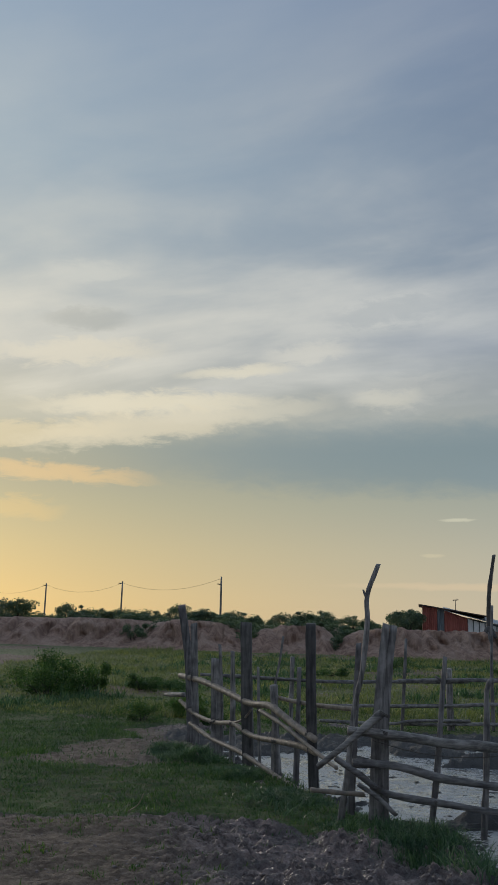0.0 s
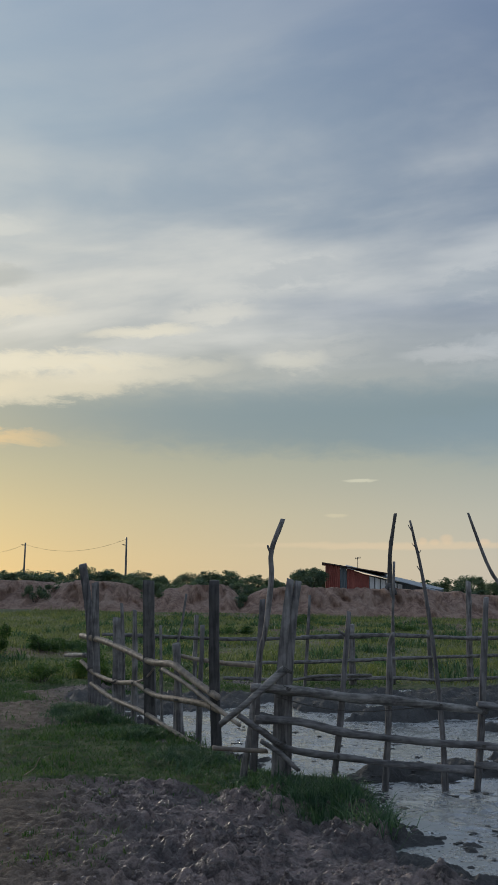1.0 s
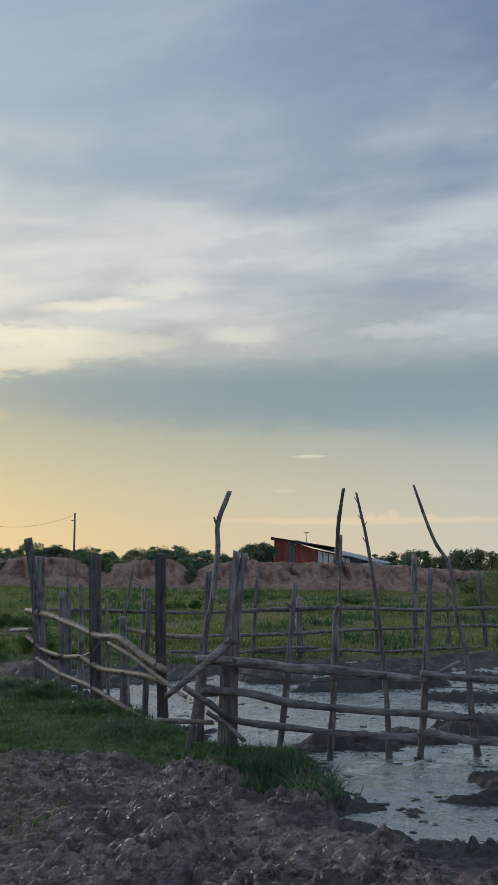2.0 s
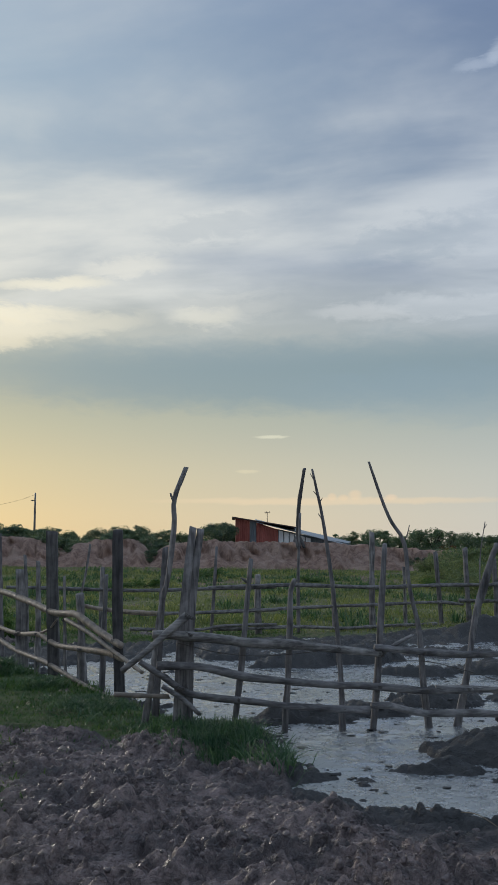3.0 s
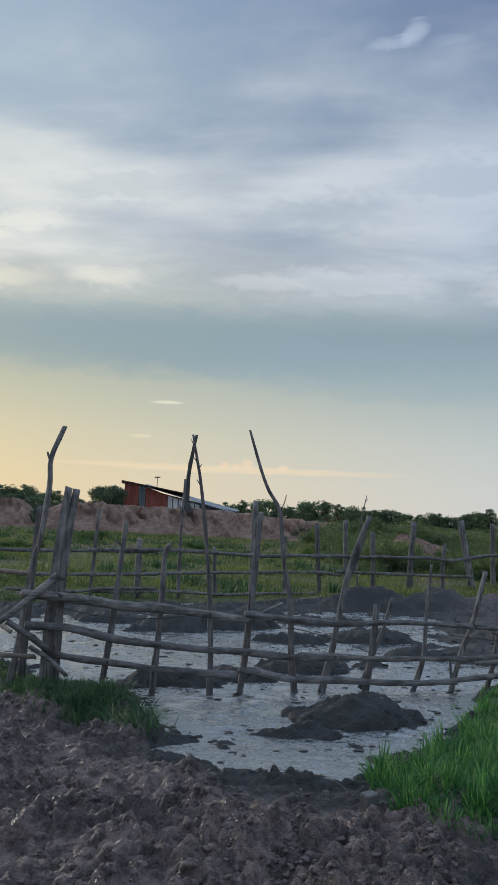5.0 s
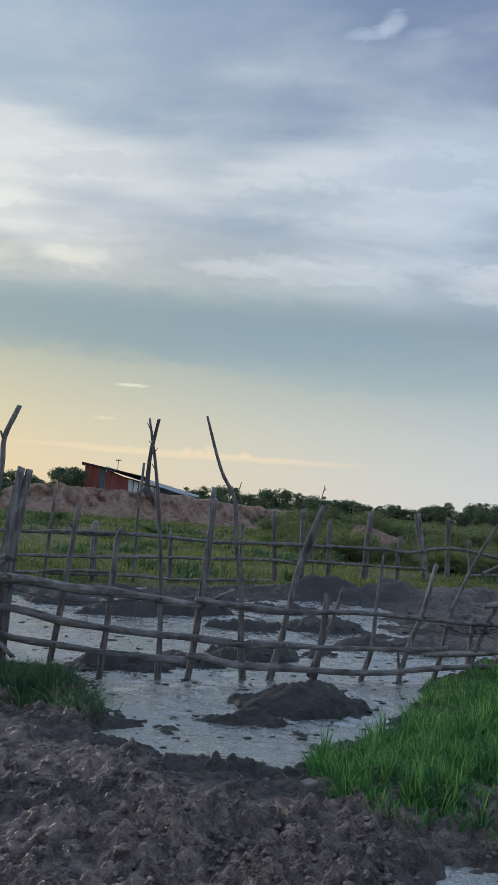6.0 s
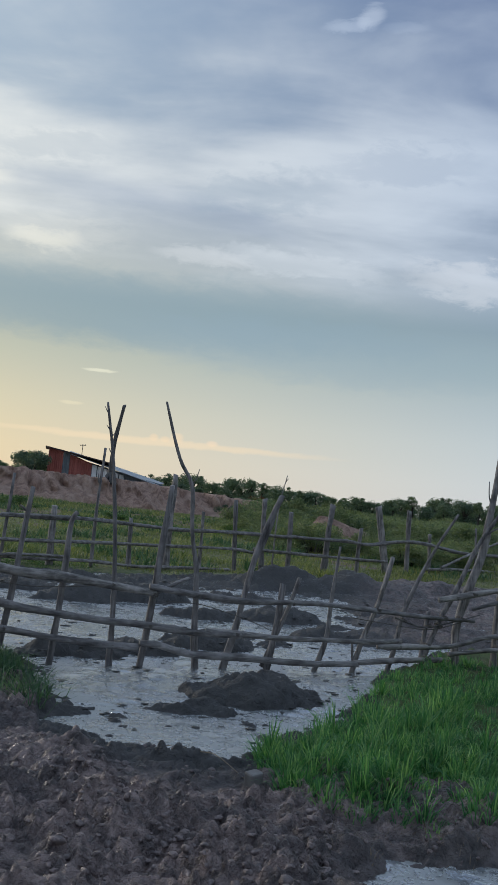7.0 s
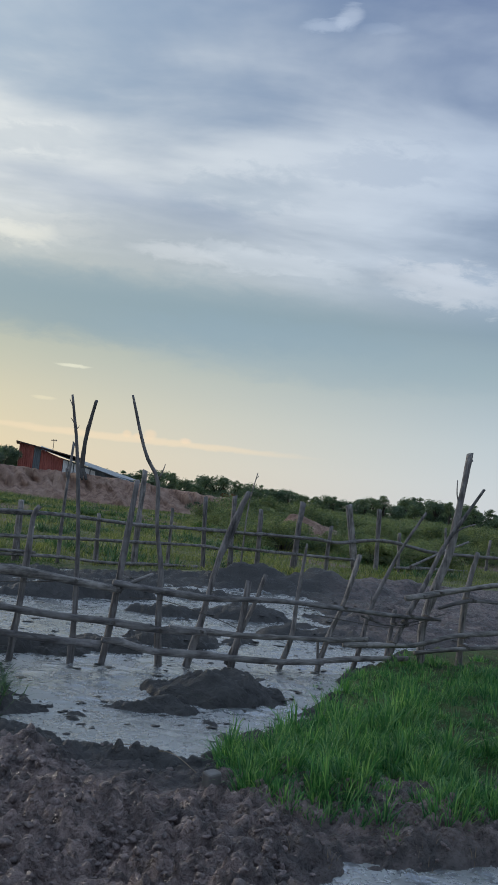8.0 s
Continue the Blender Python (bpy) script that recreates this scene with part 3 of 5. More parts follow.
# ---- the lie of the land ----
SHORE_X = (-1.6, -1.0, -0.6, -0.2, 0.05, 0.12, 0.4, 0.9, 1.3, 1.55, 2.0, 2.5, 2.95, 3.1, 3.8, 4.6, 6.0, 8.0, 11.0)
SHORE_Y = (9.2, 8.3, 7.9, 7.5, 6.95, 5.8, 5.45, 5.15, 5.12, 5.45, 5.9, 6.5, 7.15, 7.8, 8.7, 9.5, 10.4, 12.0, 15.0)
STAND_IN_HEAPS = [  # low wet mud heaps added as stand-ins for animals lying in the wallow: x, y, half length, half width, height, turn
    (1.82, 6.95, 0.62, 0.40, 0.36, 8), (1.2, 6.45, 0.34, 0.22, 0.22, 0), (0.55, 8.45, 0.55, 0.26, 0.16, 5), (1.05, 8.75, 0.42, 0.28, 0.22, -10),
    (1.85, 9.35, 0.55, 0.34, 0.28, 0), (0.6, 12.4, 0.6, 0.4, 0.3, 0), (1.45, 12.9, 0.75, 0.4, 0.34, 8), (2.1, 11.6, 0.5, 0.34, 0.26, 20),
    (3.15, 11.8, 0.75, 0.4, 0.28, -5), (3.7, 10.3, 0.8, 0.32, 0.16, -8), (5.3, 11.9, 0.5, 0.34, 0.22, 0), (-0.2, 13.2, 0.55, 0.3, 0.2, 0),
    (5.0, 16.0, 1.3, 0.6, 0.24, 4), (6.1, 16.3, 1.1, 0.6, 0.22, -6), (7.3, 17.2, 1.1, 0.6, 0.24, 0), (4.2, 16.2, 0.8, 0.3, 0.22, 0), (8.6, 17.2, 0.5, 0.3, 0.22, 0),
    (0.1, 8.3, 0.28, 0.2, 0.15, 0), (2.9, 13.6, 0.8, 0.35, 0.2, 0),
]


def shore(x, y):
    """Metres inside the wallow's edge, below 0 outside."""
    front = y - np.interp(x, SHORE_X, SHORE_Y)
    left = (x - np.interp(y, (4.0, 5.4, 5.9, 6.5, 7.0, 9.0, 19.0), (-1.5, -0.6, -0.05, 0.1, 0.12, -1.03, -6.79))) * 0.87
    back = (15.5 + 0.36 * x) - y
    s = np.minimum(np.minimum(front, left), back * 0.8)
    return s + (fbm(x * 1.3, y * 1.3, 4, 3) - 0.5) * (0.4 + 0.35 * smooth(y, 5.6, 7.0)) + (fbm(x * 6, y * 6, 2, 4) - 0.5) * 0.14


def zones(x, y):
    """Shares of grass, wet mud and dry dirt."""
    s = shore(x, y)
    n = fbm(x * 0.55, y * 0.55, 4, 11)
    # bare trodden mud in front, with an uneven edge
    edge = np.interp(x, (-6, -3.2, -2.2, -1.2, -0.4, 0.3, 1.4, 1.8, 2.4, 8.0), (7.0, 7.5, 7.7, 7.3, 6.9, 6.6, 5.5, 5.0, 4.9, 5.4)) + (n - 0.5) * 1.6
    bare = smooth(edge - y, -0.15, 0.25)
    grass = 1 - bare
    grass = grass * (1 - smooth(s, -0.35, 0.05))
    # worn patches on the left pasture
    worn = smooth(fbm(x * 0.42 + 3.7, y * 0.6 + 1.2, 4, 21), 0.575, 0.64) * (x < -1.5) * smooth(19 - y, 0, 4)
    far_bare = smooth(fbm(x * 0.25, y * 0.14, 4, 31), 0.65, 0.72) * smooth(y, 17, 24)
    grass = grass * (1 - 0.9 * worn) * (1 - 0.8 * far_bare)
    dirt = np.clip((1 - grass) * smooth(-(x + 0.28 * (y - 5)), 1.1, 2.3) * (s < -0.3) + far_bare, 0, 1)
    wet = smooth(s, -0.7, -0.1) * (1 - 0.65 * smooth(x - 0.35 * (y - 10), 3.2, 5.0) * smooth(y, 9.6, 11.0))
    wet = np.maximum(wet, smooth(0.55 - np.hypot((x - 2.3) / 2.0, (y - 3.4) / 1.15), -0.1, 0.4))
    return grass, wet, dirt


def land(x, y):
    s = shore(x, y)
    far = np.clip(y - 18, 0, 32)
    slope = np.interp(x, (-30, -12, 0, 10, 16, 30), (0.026, 0.022, 0.0165, 0.012, 0.006, 0.003))
    z = 0.085 + far * slope
    z = z + (fbm(x * 0.2, y * 0.2, 3, 5) - 0.5) * 0.1 * smooth(np.hypot(x, y), 10, 22)
    z = z - 0.035 * smooth(x, 0.9, 1.7) * smooth(y, 4.6, 3.9)
    z = z - 0.012 * smooth(s, -1.1, -0.1) * smooth(y, 8.0, 7.0)
    bank = smooth(s, -0.35 + 0.2 * smooth(y, 7.0, 6.0), 0.40)
    bed = -0.075 + (fbm(x * 1.9, y * 2.3, 4, 41) - 0.5) * 0.22 + (fbm(x * 6.5, y * 8.5, 3, 43, 0.6) - 0.5) * 0.11
    # the far right of the wallow is churned mud that stands out of the water
    shoal = smooth(x - 0.35 * (y - 10), 2.6, 4.4) * smooth(y, 9.6, 11.0) + smooth(y - 0.36 * x, 12.6, 14.6)
    bed = bed + np.clip(shoal, 0, 1) * 0.13
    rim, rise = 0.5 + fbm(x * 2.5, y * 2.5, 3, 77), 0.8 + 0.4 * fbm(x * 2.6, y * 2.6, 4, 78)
    for hx, hy, ha, hb, hh, ht in STAND_IN_HEAPS:
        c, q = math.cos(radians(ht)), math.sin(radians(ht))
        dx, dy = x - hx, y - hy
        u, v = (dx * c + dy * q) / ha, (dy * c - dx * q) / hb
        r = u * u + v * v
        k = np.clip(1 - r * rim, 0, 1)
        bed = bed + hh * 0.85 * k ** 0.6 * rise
    z = z * (1 - bank) + bed * bank
    # puddle
    pud = smooth(1 - np.hypot((x - 2.4) / 0.98, (y - 3.38) / 0.42) + (fbm(x * 2.1, y * 2.1, 3, 55) - 0.5) * 0.9, -0.25, 0.3)
    z = z - pud * 0.12
    # clods where cattle have trodden
    g, w, d = zones(x, y)
    churn = (1 - g) * (1 - 0.72 * smooth(s, -0.2, 0.3)) * (1 - 0.75 * d) * (1 - 0.5 * pud) * smooth(20 - y, 0, 4) * (1 - 0.2 * smooth(x, 1.35, 1.75) * smooth(y, 5.2, 4.6))
    wx, wy = 0.7 * fbm(x * 9, y * 9, 3, 61, 0.65), 0.7 * fbm(x * 9, y * 9, 3, 62, 0.65)
    big = fbm(x * 1.7, y * 1.7, 3, 63)
    mid = chunks(x * 6.5 + wx, y * 6.5 + wy, 66)
    knob = lumps(x * 8.0 + 1.6 * wx, y * 8.0 + 1.6 * wy, 64)
    small = lumps(x * 17.0 + 2.2 * wx, y * 17.0 + 2.2 * wy, 67)
    tiny = lumps(x * 31 + 2 * wy, y * 31 + 2 * wx, 69)
    cob, pea, live = np.zeros(np.shape(x)), np.zeros(np.shape(x)), churn > 0.02
    cob[live] = cobbles((x * 13 + 1.7 * wx)[live], (y * 13 + 1.7 * wy)[live], 83)
    pea[live] = cobbles((x * 25 + 3 * wx)[live], (y * 25 + 3 * wy)[live], 87)
    tread = 0.75 + 0.75 * smooth(fbm(x * 2.3 + 5, y * 2.3, 3, 65), 0.33, 0.62)
    z = z + churn * (0.16 * (big - 0.5) + tread * (0.030 * mid + 0.030 * knob + 0.052 * cob + 0.026 * pea + 0.014 * small + 0.008 * tiny) - 0.072)
    # coarser heaving farther back
    z = z + churn * smooth(y, 9.5, 11.5) * (0.16 * (fbm(x * 1.9, y * 2.4, 3, 73, 0.65) - 0.5) - 0.05 * smooth(x - 0.3 * (y - 12), 2.6, 0.8))
    out = smooth(s, -0.02, -0.14) * (1 - smooth(pud, 0.05, 0.4)) * smooth(12 - y, 0, 2)
    z = np.maximum(z, 0.018 * out - 0.6 * (1 - out))
    z = z + g * (fbm(x * 5, y * 5, 3, 71) - 0.5) * 0.05
    return z


def height(x, y):
    return float(land(np.array([float(x)]), np.array([float(y)]))[0])


def stretch(lo, hi, step, grow, low_end, high_end, cap=1e9):
    """Even steps from lo to hi, then ever wider ones outwards."""
    mid = list(np.arange(lo, hi, step))
    out, s, v = [], step, mid[-1]
    while v < high_end:
        s = min(s * grow, cap) if v < 60 else s * 1.35
        v += s
        out.append(v)
    low, s, v = [], step, lo
    while v > low_end:
        s = min(s * grow, cap) if v > -60 else s * 1.35
        v -= s
        low.append(v)
    return np.array(low[::-1] + mid + out)


def build_ground():
    xs = stretch(-3.0, 2.4, 0.012, 1.02, -4000, 4000)
    ys = stretch(2.9, 7.4, 0.0145, 1.012, -4000, 4500)
    X, Y = np.meshgrid(xs, ys)
    Z = land(X, Y)
    nx, ny = len(xs), len(ys)
    i = np.arange(nx * ny).reshape(ny, nx)
    f = np.stack([i[:-1, :-1], i[:-1, 1:], i[1:, 1:], i[1:, :-1]], axis=-1).reshape(-1, 4)
    me = mesh("ground", np.stack([X, Y, Z], axis=-1).reshape(-1, 3), f, M_GROUND)
    g, w, d = zones(X, Y)
    at = me.color_attributes.new("zones", "FLOAT_COLOR", "POINT")
    at.data.foreach_set("color", np.stack([g, w, d, np.ones_like(g)], axis=-1).astype(np.float32).ravel())
    whole("ground", me, "trodden mud, turf and worn dirt of a cattle pasture", "ground", kind="structure")


build_ground()


def build_water():
    xs, ys = stretch(-1.2, 4.2, 0.018, 1.03, -4.6, 9.0), stretch(5.0, 8.6, 0.022, 1.012, 2.6, 17.5)
    X, Y = np.meshgrid(xs, ys)
    wx, wy = fbm(X * 4, Y * 4, 2, 301), fbm(X * 4, Y * 4, 2, 302)
    # thick slurry: a skin of low ridges and dimples, calm in places
    calm = 0.25 + 0.9 * smooth(fbm(X * 0.9, Y * 1.1, 3, 303), 0.36, 0.6)
    Z = (fbm(X * 3, Y * 3, 3, 81) - 0.5) * 0.006 + 1.5 * calm * (0.010 * (lumps(X * 5 + wx, Y * 7 + wy, 304) - 0.4) + 0.006 * (lumps(X * 12 + 2 * wx, Y * 15 + 2 * wy, 305) - 0.4))
    i = np.arange(X.size).reshape(X.shape)
    f = np.stack([i[:-1, :-1], i[:-1, 1:], i[1:, 1:], i[1:, :-1]], axis=-1).reshape(-1, 4)
    me = mesh("water", np.stack([X, Y, Z], axis=-1).reshape(-1, 3), f, M_WATER)
    at = me.attributes.new("margin", "FLOAT", "POINT")
    at.data.foreach_set("value", (1 - smooth(shore(X, Y), 0.1, 0.95)).astype(np.float32).ravel())
    whole("water", me,
          "grey muddy water of a cattle wallow, skinned with scum", "water", kind="structure")


build_water()


# ---- the bank of red earth ----
BANK_X = (-60, -40, -24, -17.2, -15.9, -15.4, -14.6, -12.7, -10.8, -10.2, -9.5, -8.9, -7.7, -5.8, -5.2, -4.6, -3.9, -2.2, 2.2, 6.8, 9.9, 11.5, 13.5, 15.5)
BANK_Z = (2.3, 2.2, 2.25, 2.31, 2.14, 1.6, 2.2, 2.26, 2.12, 1.8, 1.45, 1.75, 2.08, 2.09, 1.7, 1.3, 1.83, 2.08, 1.97, 1.78, 1.56, 1.45, 1.0, 0.35)


def bank_top(x):
    return np.interp(x, BANK_X, BANK_Z) + (fbm(x * 0.9, x * 0 + 2.0, 3, 91) - 0.5) * 0.12


def build_bank():
    xs = np.concatenate([np.arange(-60, -26, 0.4), np.arange(-26, 15.5, 0.09)])
    vs = np.concatenate([np.linspace(0, 1, 34), 1 + np.linspace(0.06, 1, 10)])
    X, V = np.meshgrid(xs, vs)
    foot = land(X, X * 0 + 46.0) - 0.12
    gully = 1 - np.abs(2 * fbm(X * 0.62 + 0.25 * V, V * 0.9, 3, 93) - 1)
    fine = 1 - np.abs(2 * fbm(X * 1.9 + 0.4 * V, V * 1.3, 3, 95) - 1)
    slope = np.clip(V, 0, 1)
    up = slope ** 0.85
    depth = 4 * slope * (1 - slope * 0.75)
    Y = 46.1 + 2.9 * slope + np.clip(V - 1, 0, 1) * 26 + (gully - 0.6) * 2.0 * np.minimum(depth, 1) + (fine - 0.6) * 1.0 * np.minimum(depth, 1)
    Z = foot + (bank_top(X) - foot) * up - np.clip(V - 1.75, 0, 1) * 8 - 0.22 * (fine - 0.5) * depth
    i = np.arange(X.size).reshape(X.shape)
    f = np.stack([i[:-1, :-1], i[:-1, 1:], i[1:, 1:], i[1:, :-1]], axis=-1).reshape(-1, 4)
    whole("earth_bank", mesh("earth_bank", np.stack([X, Y, Z], axis=-1).reshape(-1, 3), f, M_BANK),
          "long eroded bank of reddish earth cut by rain gullies", "bank", kind="structure")


build_bank()


def build_mound():
    """A smaller heap of the same earth among the scrub."""
    n, m = 40, 14
    verts, faces = [], []
    for j in range(m):
        for i in range(n):
            a, r = 6.28318 * i / n, 1 - j / (m - 1)
            x, y = math.cos(a) * r * 3.0, math.sin(a) * r * 1.6
            q = float(fbm(np.array([x * 0.9 + 5]), np.array([y * 0.9]), 3, 97)[0])
            verts.append((12.3 + x - 1.4 * (1 - r), 36 + y, 0.1 + (1 - r * r) * (1.05 + 0.9 * (q - 0.5)) * (0.75 - 0.09 * x)))
    for j in range(m - 1):
        for i in range(n):
            k = (i + 1) % n
            faces.append((j * n + i, j * n + k, (j + 1) * n + k, (j + 1) * n + i))
    whole("earth_mound", mesh("earth_mound", verts, faces, M_BANK), "small mound of reddish earth among green scrub", "mound", at=(12.3, 36, 0.1))


build_mound()


# ---- the shed on the bank ----
def ribbed(a, b, c, d, mat, name, pitch=0.13, deep=0.014):
    """A ribbed sheet between four corners: a to b below, d to c above, ribs running up, 8 mm thick at the back."""
    a, b, c, d = map(Vector, (a, b, c, d))
    n = max(4, int((b - a).length / pitch)) * 2
    nrm = (b - a).cross(d - a).normalized()
    verts, faces = [], []
    for i in range(n + 1):
        u = i / n
        off = nrm * (deep if i % 2 else -deep)
        lo, hi = a.lerp(b, u), d.lerp(c, u)
        verts += [lo + off, hi + off, lo + off - nrm * 0.03, hi + off - nrm * 0.03]
    for i in range(n):
        p, q = 4 * i, 4 * i + 4
        faces += [(p, q, q + 1, p + 1), (p + 2, p + 3, q + 3, q + 2), (p + 1, q + 1, q + 3, p + 3), (p, p + 2, q + 2, q)]
    faces += [(0, 1, 3, 2), (4 * n, 4 * n + 2, 4 * n + 3, 4 * n + 1)]
    return mesh(name, verts, faces, mat, False)


def build_shed():
    shed = thing("shed", (2.5, 61.0, 1.7), "small red and grey sheet shed with a sloping zinc roof", "shed")
    top = lambda x: 3.58 - 0.165 * (x + 0.2)
    z0 = 1.5

    def wall(x0, x1, y, t0, t1, mat, label):
        return part("wall", ribbed((x0, y, z0), (x1, y, z0), (x1, y, t1), (x0, y, t0), mat, "wall"), shed, label)
    wall(-0.18, 0.74, 61.0, top(-0.18), top(0.74), M_RED, "faded red sheet wall")
    wall(0.76, 1.17, 60.98, top(0.76), top(1.17), M_GREYDOOR, "grey sheet door panel")
    wall(1.19, 2.62, 61.0, 3.30, 2.80, M_RED, "faded red sheet wall")
    part("wall", ribbed((-0.18, 65.0, z0), (-0.18, 61.0, z0), (-0.18, 61.0, top(-0.18)), (-0.18, 65.0, top(-0.18)), M_RED, "wall"), shed, "faded red side wall")
    part("wall", ribbed((7.4, 65.0, z0), (-0.18, 65.0, z0), (-0.18, 65.0, 3.55), (7.4, 65.0, 1.95), M_ZINC, "wall"), shed)
    # white louvred front of the lower half
    for i in range(6):
        x0 = 2.66 + i * 0.36
        part("panel", ribbed((x0, 61.0, z0), (x0 + 0.30, 61.0, z0), (x0 + 0.30, 61.0, 2.78 - 0.255 * (x0 + 0.3 - 2.62)), (x0, 61.0, 2.78 - 0.255 * (x0 - 2.62)), M_WHITE, "panel", 0.1),
             shed, "white painted sheet panel")
    part("wall", ribbed((2.62, 61.12, z0), (7.4, 61.12, z0), (7.4, 61.12, 1.9), (2.62, 61.12, 2.74), M_GREYDOOR, "wall"), shed, "grey sheet wall")
    part("roof", mesh("roof", *joined(slab((-0.42, 60.6, 3.66), (3.9, 60.6, 2.97), (3.9, 65.4, 3.02), (-0.42, 65.4, 3.66), 0.07)), M_EDGE, False), shed, "dark edged upper roof")
    part("roof", ribbed((1.2, 60.55, 3.29), (6.9, 60.5, 1.86), (7.9, 64.8, 2.05), (1.2, 64.8, 3.62), M_ZINC, "roof", 0.15, 0.010), shed, "grey zinc sheet roof")
    ant = thing("antenna", (1.94, 62.0, 3.2), "thin metal television antenna standing on a shed roof", "antenna")
    v = joined(tube([(1.94, 62, 3.2), (1.94, 62, 4.02)], 0.022, 0.018, 6, 0.3, 0.0))
    part("mast", mesh("mast", *v, M_WIRE), ant)
    part("boom", mesh("boom", *tube([(1.76, 62, 3.96), (2.14, 62, 4.0)], 0.018, 0.018, 6, 0.2, 0.0), M_WIRE), ant)
    for x in (1.80, 1.90, 2.00, 2.10):
        part("rod", mesh("rod", *tube([(x, 61.85, 3.90 + 0.1 * (x - 1.7)), (x, 62.15, 4.03 + 0.1 * (x - 1.7))], 0.012, 0.012, 5, 0.3, 0.0), M_WIRE), ant)


def slab(a, b, c, d, thick):
    p = [Vector(q) for q in (a, b, c, d)]
    return [v for v in p] + [v - Vector((0, 0, thick)) for v in p], [(0, 1, 2, 3), (7, 6, 5, 4), (0, 4, 5, 1), (1, 5, 6, 2), (2, 6, 7, 3), (3, 7, 4, 0)]


build_shed()


def build_snag():
    """A dead trunk that stands on the bank before the shed."""
    s = thing("dead_trunk", (3.09, 48.8, 1.6), "bare dead tree trunk standing on the earth bank", "dead tree")
    part("trunk", mesh("trunk", *tube([(3.08, 48.8, 1.2), (3.11, 48.8, 2.87), (3.18, 48.8, 4.04), (3.35, 48.8, 5.21), (3.45, 48.8, 5.78)], 0.13, 0.085, 9, 0.2, 0.14, 8, cut=0.9), M_DARK), s)
    part("roots", mesh("roots", *joined(*[tube([(3.09, 48.8, 2.15), (3.09 + dx * 0.6, 48.6, 1.95), (3.09 + dx, 48.45, 1.6)], 0.13, 0.07, 7, 0.12, 0.25, 9 + i) for i, dx in enumerate((-0.28, 0.05, 0.3))]), M_DARK), s)


build_snag()


# ---- power line ----
def polar(az, d):
    return d * math.sin(radians(az)), d * math.cos(radians(az))


def build_line():
    spots = [(-26.6, 200.0), (-22.69, 183.0), (-18.2, 167.0), (-12.19, 145.0)]
    tops = []
    for i, (az, d) in enumerate(spots):
        x, y = polar(az, d)
        p = thing("power_pole", (x, y, 0.6), "tall grey concrete pole of a rural power line", "power pole", "poles of the power line")
        lean = 0.10 if i < 3 else 0.0
        part("pole", mesh("pole", *tube([(x, y, 0.6), (x + lean, y, 10.0)], 0.2, 0.13, 8, 2.0, 0.0), M_CONCRETE), p)
        part("bracket", mesh("bracket", *tube([(x - 0.6, y, 8.9 if i == 3 else 9.7), (x, y, 8.8 if i == 3 else 9.6)], 0.07, 0.07, 6, 0.4, 0.0), M_WIRE), p)
        tops.append(Vector((x + lean, y, 9.75)))
    for a, b in zip(tops, tops[1:]):
        pts = [a.lerp(b, t / 12) - Vector((0, 0, 1.5 * 4 * (t / 12) * (1 - t / 12))) for t in range(13)]
        whole("power_cable", mesh("power_cable", *tube(pts, 0.018, 0.018, 5, 4.0, 0.0), M_WIRE), "sagging black cable between power poles", "cable", "cables of the power line", at=a)


build_line()


# ---- trees beyond the bank ----
def make_tree(h, spread, seed, leaf, n_leaves, mat, name="tree", label="", category="tree", group=""):
    rng = np.random.default_rng(seed)
    t = thing(name, (0, 0, 0), label, category, group)
    pieces = [tube([(0, 0, -0.6), (0.05 * h, 0, 0.2 * h), (0.02 * h, 0.03 * h, 0.6 * h)], 0.032 * h, 0.014 * h, 7, 0.4, 0.1, seed)]
    cs = []
    n = int(7 + spread * 4)
    for i in range(n):
        a = 6.28 * i / n + rng.uniform(-0.5, 0.5)
        r = spread * rng.uniform(0.25, 0.6)
        c = (math.cos(a) * r, math.sin(a) * r, h * rng.uniform(0.08, 0.84))
        cs.append(c)
        if i % 2 == 0:
            pieces.append(tube([(0.03 * h, 0, h * 0.3), (c[0] * 0.5, c[1] * 0.5, c[2] * 0.75), c], 0.014 * h, 0.005 * h, 5, 0.5, 0.1, seed + i))
    cs.append((0, 0, h * 0.88))
    cs = np.array(cs)
    part("trunk", mesh("trunk", *joined(*pieces), M_BARK), t)
    rad = spread * rng.uniform(0.3, 0.52, len(cs))
    rad = np.minimum(rad, h * 0.34)
    part("crown", mesh("crown", *leaves(cs, rad, n_leaves, leaf, rng, 0.75, 0.45), mat, False), t)
    return t


TREE_AZ = (-40, -26, -24.1, -22.8, -21.8, -20.4, -18.8, -16.5, -14.8, -13.7, -12, -10.3, -7.9, -6.2, -4.85, -2.4, -0.5, 1, 5, 6.6, 8, 11, 12.7, 14, 16.7, 18, 20, 20.4, 21.4, 24, 26, 27.8, 29, 33, 45)
TREE_EL = (1.4, 1.6, 1.68, 1.1, 1.34, 1.8, 1.2, 1.38, 1.55, 0.95, 1.3, 1.0, 1.22, 1.3, 1.2, 0.85, 1.5, 1.2, 0.8, 0.8, 1.05, 1.3, 1.0, 0.9, 0.75, 0.7, 0.62, 0.7, 0.95, 1.12, 1.05, 1.0, 0.7, 0.7, 0.8)


def place_copies(kinds, spots, rng):
    """Sets the made things at the first spots and copies of them at the rest. A spot: x, y, z, height over the made height, width."""
    for i, (x, y, z, s, w) in enumerate(spots):
        k = kinds[i % len(kinds)]
        m = Matrix.Translation((x, y, z)) @ Matrix.Rotation(rng.uniform(0, 6.28), 4, "Z")
        if i < len(kinds):
            k.matrix_basis = m
            k.scale = (w, w, s)
        else:
            c = copy_thing(k, m)
            c.scale = (w, w, s)


